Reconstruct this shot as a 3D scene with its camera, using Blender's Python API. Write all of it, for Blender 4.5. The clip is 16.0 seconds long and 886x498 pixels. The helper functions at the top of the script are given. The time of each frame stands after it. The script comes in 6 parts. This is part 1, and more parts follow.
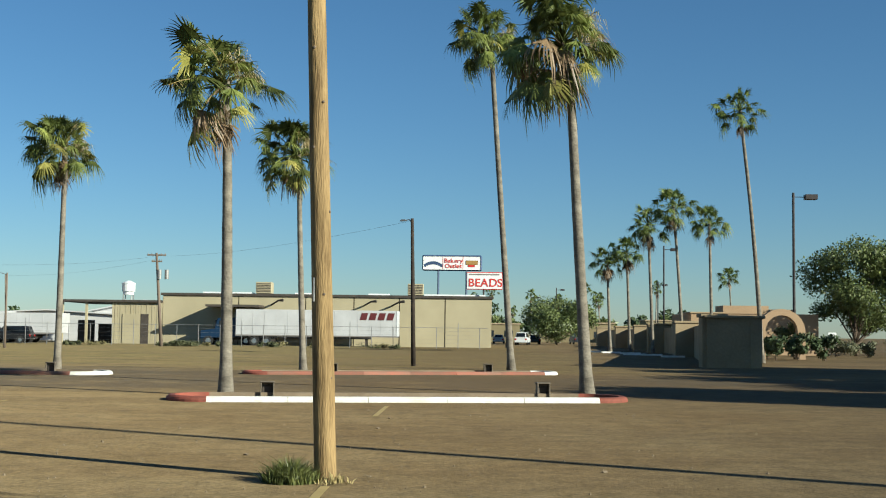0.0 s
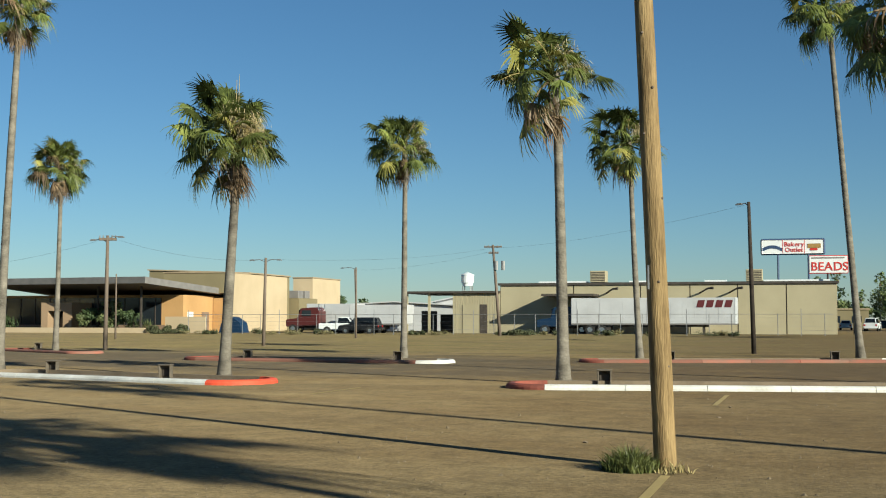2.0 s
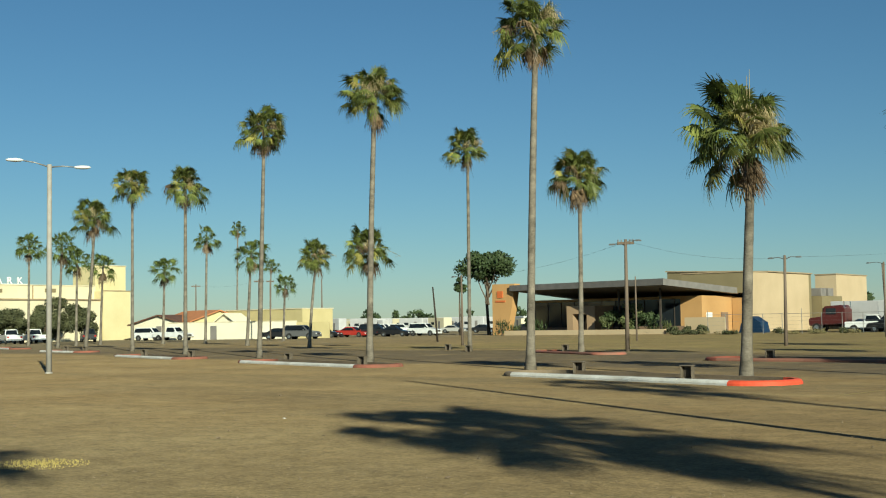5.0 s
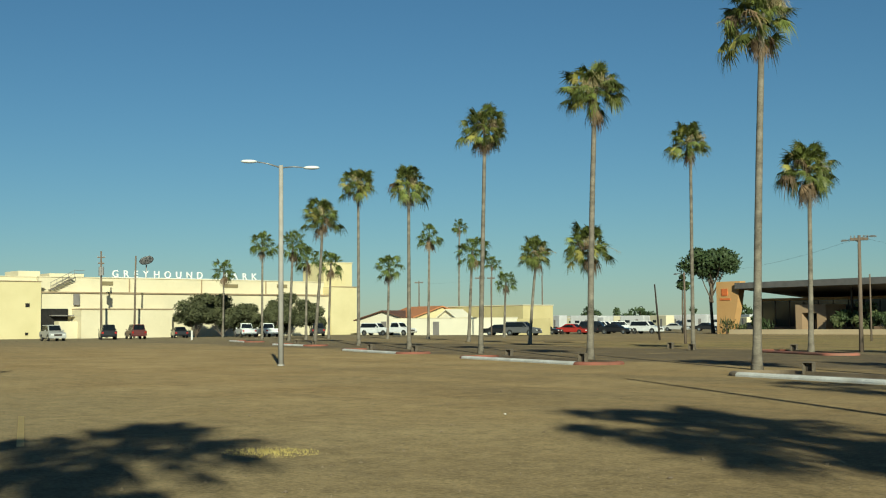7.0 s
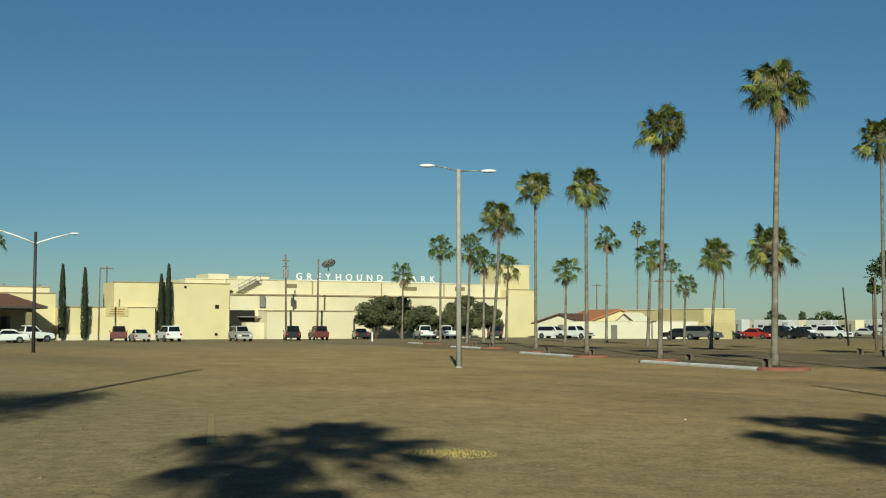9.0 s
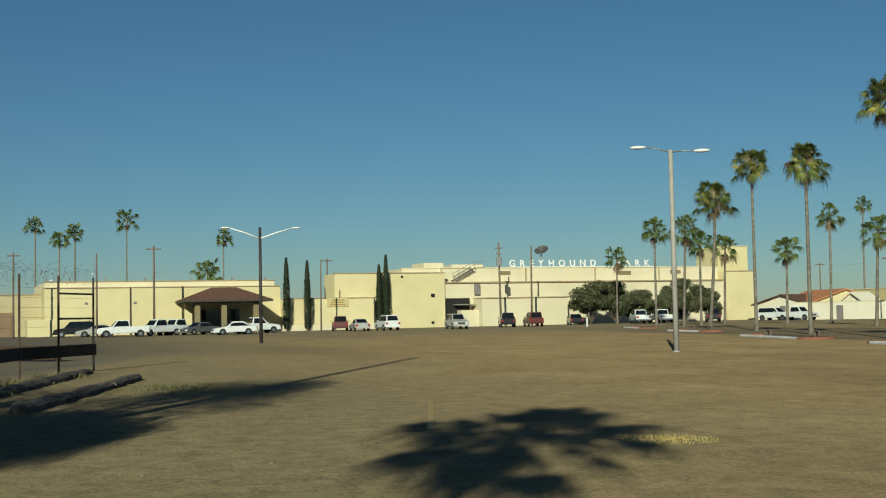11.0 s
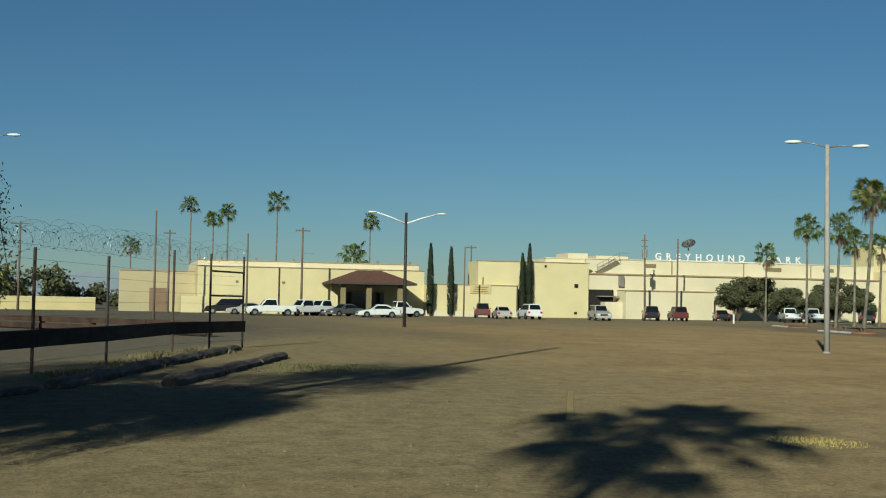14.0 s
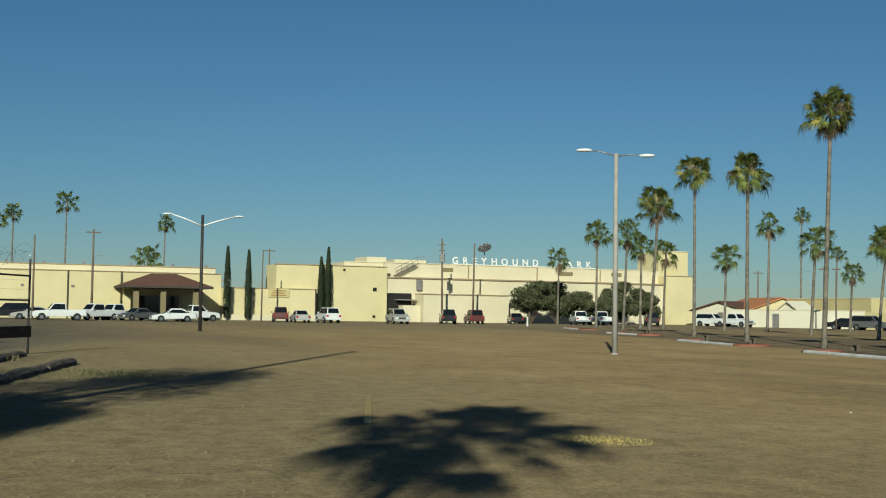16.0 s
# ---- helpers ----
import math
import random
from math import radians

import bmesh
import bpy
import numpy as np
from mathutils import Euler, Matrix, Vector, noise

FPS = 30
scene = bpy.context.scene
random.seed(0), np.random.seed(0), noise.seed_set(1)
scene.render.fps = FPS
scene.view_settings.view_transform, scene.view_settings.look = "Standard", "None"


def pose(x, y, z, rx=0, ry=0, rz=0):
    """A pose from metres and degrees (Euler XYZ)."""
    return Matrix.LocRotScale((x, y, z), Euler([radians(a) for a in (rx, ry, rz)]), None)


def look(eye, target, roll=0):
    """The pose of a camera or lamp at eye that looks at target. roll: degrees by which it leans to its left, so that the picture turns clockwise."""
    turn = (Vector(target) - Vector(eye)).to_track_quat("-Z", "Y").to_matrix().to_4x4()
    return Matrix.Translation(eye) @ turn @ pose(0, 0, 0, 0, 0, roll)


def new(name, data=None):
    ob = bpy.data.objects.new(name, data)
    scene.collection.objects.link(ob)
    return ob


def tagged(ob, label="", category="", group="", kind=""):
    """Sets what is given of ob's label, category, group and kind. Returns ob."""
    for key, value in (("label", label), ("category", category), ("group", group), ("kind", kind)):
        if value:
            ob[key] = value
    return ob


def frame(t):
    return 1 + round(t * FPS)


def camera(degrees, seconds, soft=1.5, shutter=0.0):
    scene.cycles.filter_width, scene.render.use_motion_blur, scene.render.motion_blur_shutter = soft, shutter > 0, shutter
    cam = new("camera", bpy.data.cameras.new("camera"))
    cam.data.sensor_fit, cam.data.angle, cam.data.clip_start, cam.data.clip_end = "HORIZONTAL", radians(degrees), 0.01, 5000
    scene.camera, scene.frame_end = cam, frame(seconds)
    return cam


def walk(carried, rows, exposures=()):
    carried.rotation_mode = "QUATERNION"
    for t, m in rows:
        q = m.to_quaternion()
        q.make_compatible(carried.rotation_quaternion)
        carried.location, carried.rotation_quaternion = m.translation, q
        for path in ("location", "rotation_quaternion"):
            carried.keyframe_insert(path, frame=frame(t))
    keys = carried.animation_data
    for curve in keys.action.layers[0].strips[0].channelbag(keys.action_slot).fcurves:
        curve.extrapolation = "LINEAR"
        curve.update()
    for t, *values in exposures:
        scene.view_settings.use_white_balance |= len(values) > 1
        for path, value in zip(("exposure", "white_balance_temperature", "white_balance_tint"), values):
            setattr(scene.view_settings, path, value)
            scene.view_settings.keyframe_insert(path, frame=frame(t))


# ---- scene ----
cam = camera(40.07, 16.0, soft=1.1)

PATH = [
    (0.0, 0, 0, 1.6, 93.95, -0.69, 0.00),
    (0.5, 0, 0, 1.6, 94.06, -0.48, 3.80),
    (1.0, 0, 0, 1.6, 93.80, -0.40, 8.25),
    (1.5, 0, 0, 1.6, 93.38, -0.22, 11.99),
    (2.0, 0, 0, 1.6, 93.31, -0.02, 15.69),
    (2.5, 0, 0, 1.6, 93.00, -0.01, 19.48),
    (3.0, 0, 0, 1.6, 93.23, -0.12, 22.89),
    (3.5, 0, 0, 1.6, 93.15, 0.24, 26.47),
    (4.0, 0, 0, 1.6, 92.83, 1.32, 30.68),
    (4.5, 0, 0, 1.6, 93.46, 0.83, 37.08),
    (5.0, 0, 0, 1.6, 93.54, 0.97, 39.78),
    (7.5, 0, 0, 1.6, 93.54, 0.38, 52.68),
    (8.0, 0, 0, 1.6, 93.57, 0.52, 54.80),
    (10.5, 0, 0, 1.6, 93.36, 0.31, 65.62),
    (11.0, 0, 0, 1.6, 93.14, 1.19, 68.53),
    (11.5, 0, 0, 1.6, 93.08, 1.11, 69.77),
    (12.0, 0, 0, 1.6, 92.89, 1.01, 72.35),
    (12.5, 0, 0, 1.6, 92.97, 0.68, 74.69),
    (13.0, 0, 0, 1.6, 92.92, 0.30, 77.04),
    (13.5, 0, 0, 1.6, 92.78, -0.48, 77.68),
    (14.0, 0, 0, 1.6, 92.60, -0.99, 75.23),
    (14.5, 0, 0, 1.6, 92.66, -1.21, 71.98),
    (15.0, 0, 0, 1.6, 92.58, -1.09, 70.12),
    (15.5, 0, 0, 1.6, 92.55, -1.13, 67.43),
    (16.0, 0, 0, 1.6, 92.92, -0.85, 65.76),
]
walk(cam, [(t, pose(*p)) for t, *p in PATH],
     exposures=((0, 0.97, 5010, -4), (1.5, 0.84, 5060, -4), (3.5, 0.57, 5080, -5), (5, 0.51, 5190, -11), (7.5, 0.28, 5150, -13), (10.5, 0.06, 5130, -11), (12.5, 0.01, 5030, -10), (16, 0.04, 4970, -8)))

# ---- light ----
SUN_DIR = Vector((0.80, -0.48, 0.358)).normalized()
sun = new("sun", bpy.data.lights.new("sun", "SUN"))
sun.data.energy, sun.data.angle, sun.data.color = 5.0, radians(0.55), (1.0, 0.80, 0.56)
sun.matrix_world = look(SUN_DIR * 200, (0, 0, 0))
world = bpy.data.worlds.new("sky")
scene.world = world
world.use_nodes = True
sky = world.node_tree.nodes.new("ShaderNodeTexSky")
sky.sky_type, sky.sun_disc = "NISHITA", False
sky.sun_elevation, sky.sun_rotation = radians(21), radians(121)
sky.air_density, sky.dust_density, sky.ozone_density = 1.0, 0.10, 3.0
backg = world.node_tree.nodes["Background"]
backg.inputs["Strength"].default_value = 0.040
world.node_tree.links.new(sky.outputs[0], backg.inputs["Color"])

# ---- materials ----


def surface(name, a, b, rough=0.8, scale=4.0, fine=40.0, bump=0.15, metal=0.0, spread=0.0, stretch=(1, 1, 1), spec=0.3):
    """Two colours mixed by coarse and fine noise in metres, with a fine relief."""
    m = bpy.data.materials.new(name)
    m.use_nodes = True
    nt = m.node_tree
    n, ln = nt.nodes, nt.links
    bs = n["Principled BSDF"]
    co = n.new("ShaderNodeTexCoord")
    mp = n.new("ShaderNodeMapping")
    mp.inputs["Scale"].default_value = stretch
    ln.new(co.outputs["Object"], mp.inputs["Vector"])
    big, small = n.new("ShaderNodeTexNoise"), n.new("ShaderNodeTexNoise")
    big.inputs["Scale"].default_value, big.inputs["Detail"].default_value = scale, 5
    small.inputs["Scale"].default_value, small.inputs["Detail"].default_value = fine, 3
    mixf = n.new("ShaderNodeMath")
    mixf.operation = "MULTIPLY_ADD"
    mixf.inputs[1].default_value, mixf.inputs[2].default_value = 0.45, 0.0
    add = n.new("ShaderNodeMath")
    add.operation = "ADD"
    ramp = n.new("ShaderNodeMapRange")
    ramp.inputs["From Min"].default_value, ramp.inputs["From Max"].default_value = 0.45, 0.98
    mix = n.new("ShaderNodeMix")
    mix.data_type = "RGBA"
    mix.inputs["A"].default_value, mix.inputs["B"].default_value = (*a, 1), (*b, 1)
    for tex in (big, small):
        ln.new(mp.outputs[0], tex.inputs["Vector"])
    ln.new(small.outputs["Fac"], mixf.inputs[0])
    ln.new(big.outputs["Fac"], add.inputs[0])
    ln.new(mixf.outputs[0], add.inputs[1])
    ln.new(add.outputs[0], ramp.inputs["Value"])
    ln.new(ramp.outputs[0], mix.inputs["Factor"])
    colour = mix.outputs["Result"]
    if spread:
        info = n.new("ShaderNodeObjectInfo")
        hsv = n.new("ShaderNodeHueSaturation")
        vr = n.new("ShaderNodeMapRange")
        vr.inputs["To Min"].default_value, vr.inputs["To Max"].default_value = 1 - spread, 1 + spread
        ln.new(info.outputs["Random"], vr.inputs["Value"])
        ln.new(vr.outputs[0], hsv.inputs["Value"])
        ln.new(colour, hsv.inputs["Color"])
        colour = hsv.outputs["Color"]
    ln.new(colour, bs.inputs["Base Color"])
    bs.inputs["Roughness"].default_value, bs.inputs["Metallic"].default_value = rough, metal
    bs.inputs["Specular IOR Level"].default_value = spec
    if bump:
        bp = n.new("ShaderNodeBump")
        bp.inputs["Strength"].default_value, bp.inputs["Distance"].default_value = bump, 0.02
        ln.new(small.outputs["Fac"], bp.inputs["Height"])
        ln.new(bp.outputs[0], bs.inputs["Normal"])
    return m


def ground_material():
    """Worn lot of tan grit over old asphalt: greyer driving lanes, dry yellow grass farther out, oil stains and cracks."""
    m = bpy.data.materials.new("worn_lot")
    m.use_nodes = True
    nt = m.node_tree
    n, ln = nt.nodes, nt.links
    bs = n["Principled BSDF"]
    co = n.new("ShaderNodeTexCoord")

    def tex(scale, detail, rough=0.5, stretch=None):
        t = n.new("ShaderNodeTexNoise")
        t.inputs["Scale"].default_value, t.inputs["Detail"].default_value, t.inputs["Roughness"].default_value = scale, detail, rough
        if stretch:
            mp = n.new("ShaderNodeMapping")
            mp.inputs["Scale"].default_value = stretch
            mp.inputs["Rotation"].default_value = (0, 0, radians(15))
            ln.new(co.outputs["Object"], mp.inputs["Vector"])
            ln.new(mp.outputs[0], t.inputs["Vector"])
        else:
            ln.new(co.outputs["Object"], t.inputs["Vector"])
        return t.outputs["Fac"]

    def span(v, lo, hi):
        r = n.new("ShaderNodeMapRange")
        r.inputs["From Min"].default_value, r.inputs["From Max"].default_value = lo, hi
        ln.new(v, r.inputs["Value"])
        return r.outputs[0]

    def blend(f, a, b):
        x = n.new("ShaderNodeMix")
        x.data_type = "RGBA"
        ln.new(f, x.inputs["Factor"])
        for sock, c in ((x.inputs["A"], a), (x.inputs["B"], b)):
            if isinstance(c, tuple):
                sock.default_value = (*c, 1)
            else:
                ln.new(c, sock)
        return x.outputs["Result"]

    def maths(op, a, b):
        x = n.new("ShaderNodeMath")
        x.operation = op
        for i, v in enumerate((a, b)):
            if isinstance(v, (int, float)):
                x.inputs[i].default_value = v
            else:
                ln.new(v, x.inputs[i])
        return x.outputs[0]

    grit = blend(span(tex(0.30, 6, 0.6), 0.36, 0.66), (0.37, 0.255, 0.108), (0.51, 0.375, 0.178))
    soft = blend(maths("MULTIPLY", span(tex(1.1, 6, 0.65), 0.48, 0.70), 0.6), grit, (0.28, 0.187, 0.085))
    stones = blend(maths("MULTIPLY", span(tex(26, 4), 0.54, 0.74), 0.6), soft, (0.52, 0.42, 0.26))
    dark = blend(maths("MULTIPLY", span(tex(7, 6, 0.7), 0.54, 0.74), 0.55), stones, (0.15, 0.11, 0.06))
    dark = blend(maths("MULTIPLY", span(tex(70, 3, 0.6), 0.56, 0.76), 0.7), dark, (0.13, 0.095, 0.055))
    dark = blend(span(tex(60, 2), 0.66, 0.76), dark, (0.58, 0.49, 0.34))
    dark = blend(maths("MULTIPLY", span(tex(0.9, 7, 0.66, (0.45, 1.2, 1)), 0.50, 0.74), 0.38), dark, (0.18, 0.13, 0.07))
    dark = blend(maths("MULTIPLY", span(tex(2.6, 5, 0.6, (0.5, 1.4, 1)), 0.63, 0.70), 0.6), dark, (0.13, 0.095, 0.055))
    old = blend(maths("MULTIPLY", span(tex(0.12, 5, 0.6, (0.25, 1.2, 1)), 0.48, 0.66), 0.8), dark, (0.25, 0.19, 0.10))
    xyz = n.new("ShaderNodeSeparateXYZ")
    ln.new(co.outputs["Object"], xyz.inputs[0])
    wob = maths("MULTIPLY", tex(0.08, 4), 10.0)
    # the lane between the two rows of islands is barer, greyer asphalt
    row = maths("ADD", maths("MULTIPLY", xyz.outputs[0], 0.22), xyz.outputs[1])
    row = maths("ADD", row, wob)
    lane = maths("MULTIPLY", span(row, 34, 37), span(row, 54, 50))
    lane = maths("MULTIPLY", lane, span(tex(0.5, 5), 0.15, 0.5))
    paved = blend(maths("MULTIPLY", lane, 0.8), old, (0.145, 0.115, 0.078))
    south = maths("ADD", xyz.outputs[1], maths("MULTIPLY", tex(0.10, 5), 14.0))
    paved = blend(maths("MULTIPLY", span(south, 26, 12), 0.8), paved, (0.30, 0.245, 0.135))
    # dry grass beyond the second row, on the side of the road
    dry = maths("MULTIPLY", span(row, 52, 58), span(xyz.outputs[0], -75, -55))
    dry = maths("MULTIPLY", dry, span(tex(0.22, 6, 0.6, (0.4, 1.6, 1)), 0.36, 0.56))
    dry = maths("MULTIPLY", dry, span(xyz.outputs[0], 12, 6))
    field = blend(dry, paved, (0.36, 0.28, 0.105))
    scuff = maths("MULTIPLY", span(row, 40, 50), span(tex(0.55, 7, 0.7, (0.3, 1.7, 1)), 0.47, 0.60))
    field = blend(maths("MULTIPLY", scuff, 0.75), field, (0.13, 0.105, 0.06))
    far = blend(span(xyz.outputs[0], -70, -130), field, (0.27, 0.215, 0.125))
    yard = maths("MULTIPLY", span(xyz.outputs[0], -52, -66), span(xyz.outputs[1], 20, 6))
    yard = maths("MULTIPLY", yard, span(tex(0.3, 5), 0.2, 0.5))
    far = blend(yard, far, (0.15, 0.128, 0.095))
    # bare grey yard behind the wire fence, and browner earth towards the road
    behind = maths("ADD", xyz.outputs[1], maths("MULTIPLY", xyz.outputs[0], 0.363))
    yard2 = maths("MULTIPLY", span(behind, -11.8, -13.5), span(xyz.outputs[1], 9, 4))
    far = blend(maths("MULTIPLY", yard2, 0.85), far, (0.17, 0.15, 0.112))
    earth = maths("MULTIPLY", span(xyz.outputs[0], -13, -1), span(tex(0.18, 5, 0.6), 0.2, 0.6))
    far = blend(maths("MULTIPLY", earth, 0.6), far, (0.23, 0.148, 0.062))
    cracks = n.new("ShaderNodeTexVoronoi")
    cracks.feature = "DISTANCE_TO_EDGE"
    cracks.inputs["Scale"].default_value = 0.16
    warp = n.new("ShaderNodeMix")
    warp.data_type = "VECTOR"
    warp.inputs["Factor"].default_value = 0.12
    wn = n.new("ShaderNodeTexNoise")
    wn.inputs["Scale"].default_value, wn.inputs["Detail"].default_value = 0.6, 5
    ln.new(co.outputs["Object"], wn.inputs["Vector"])
    scl = n.new("ShaderNodeVectorMath")
    scl.operation = "SCALE"
    scl.inputs["Scale"].default_value = 12
    ln.new(wn.outputs["Color"], scl.inputs[0])
    ln.new(co.outputs["Object"], warp.inputs["A"])
    ln.new(scl.outputs[0], warp.inputs["B"])
    ln.new(warp.outputs["Result"], cracks.inputs["Vector"])
    line = span(cracks.outputs["Distance"], 0.0025, 0.0)
    line = maths("MULTIPLY", line, span(tex(0.1, 3), 0.5, 0.6))
    final = blend(line, far, (0.15, 0.12, 0.08))
    grain = n.new("ShaderNodeHueSaturation")
    vr = n.new("ShaderNodeMapRange")
    vr.inputs["From Min"].default_value, vr.inputs["From Max"].default_value = 0.40, 0.60
    vr.inputs["To Min"].default_value, vr.inputs["To Max"].default_value = 0.20, 0.66
    ln.new(maths("ADD", maths("MULTIPLY", tex(16, 9, 0.85), 0.6), maths("MULTIPLY", tex(2.2, 8, 0.8), 0.4)), vr.inputs["Value"])
    ln.new(vr.outputs[0], grain.inputs["Value"])
    ln.new(final, grain.inputs["Color"])
    ln.new(grain.outputs["Color"], bs.inputs["Base Color"])
    bs.inputs["Diffuse Roughness"].default_value = 1.0
    bs.inputs["Roughness"].default_value = 0.95
    bs.inputs["Specular IOR Level"].default_value = 0.15
    bp = n.new("ShaderNodeBump")
    bp.inputs["Strength"].default_value, bp.inputs["Distance"].default_value = 0.6, 0.02
    ln.new(maths("ADD", tex(32, 6), maths("MULTIPLY", tex(1.3, 3), 1.5)), bp.inputs["Height"])
    ln.new(bp.outputs[0], bs.inputs["Normal"])
    return m


def leaf_blade(name, a, b, spread=0.4, joined=False):
    """A thin leaf: colour varies from leaf to leaf and along it, and some light comes through."""
    m = surface(name, a, b, 0.42, 1.8, 16, 0.12, spread=0.0 if joined else spread)
    nt = m.node_tree
    n, ln = nt.nodes, nt.links
    bs = n["Principled BSDF"]
    colour = bs.inputs["Base Color"].links[0].from_socket
    if joined:
        geo, hsv, vr = n.new("ShaderNodeNewGeometry"), n.new("ShaderNodeHueSaturation"), n.new("ShaderNodeMapRange")
        vr.inputs["To Min"].default_value, vr.inputs["To Max"].default_value = 1 - spread, 1 + spread
        ln.new(geo.outputs["Random Per Island"], vr.inputs["Value"])
        ln.new(vr.outputs[0], hsv.inputs["Value"])
        ln.new(colour, hsv.inputs["Color"])
        colour = hsv.outputs["Color"]
        ln.new(colour, bs.inputs["Base Color"])
    tr, mix = n.new("ShaderNodeBsdfTranslucent"), n.new("ShaderNodeMixShader")
    mix.inputs[0].default_value = 0.28
    ln.new(colour, tr.inputs["Color"])
    ln.new(bs.outputs[0], mix.inputs[1])
    ln.new(tr.outputs[0], mix.inputs[2])
    ln.new(mix.outputs[0], n["Material Output"].inputs["Surface"])
    return m


def glass_material(name, tint=(0.02, 0.025, 0.03)):
    m = bpy.data.materials.new(name)
    m.use_nodes = True
    bs = m.node_tree.nodes["Principled BSDF"]
    bs.inputs["Base Color"].default_value = (*tint, 1)
    bs.inputs["Roughness"].default_value = 0.08
    bs.inputs["Specular IOR Level"].default_value = 0.6
    return m


def paint(name, c, rough=0.35):
    d = tuple(v * 0.86 for v in c)
    return surface(name, d, c, rough, 2.5, 30, 0.02, spec=0.5)


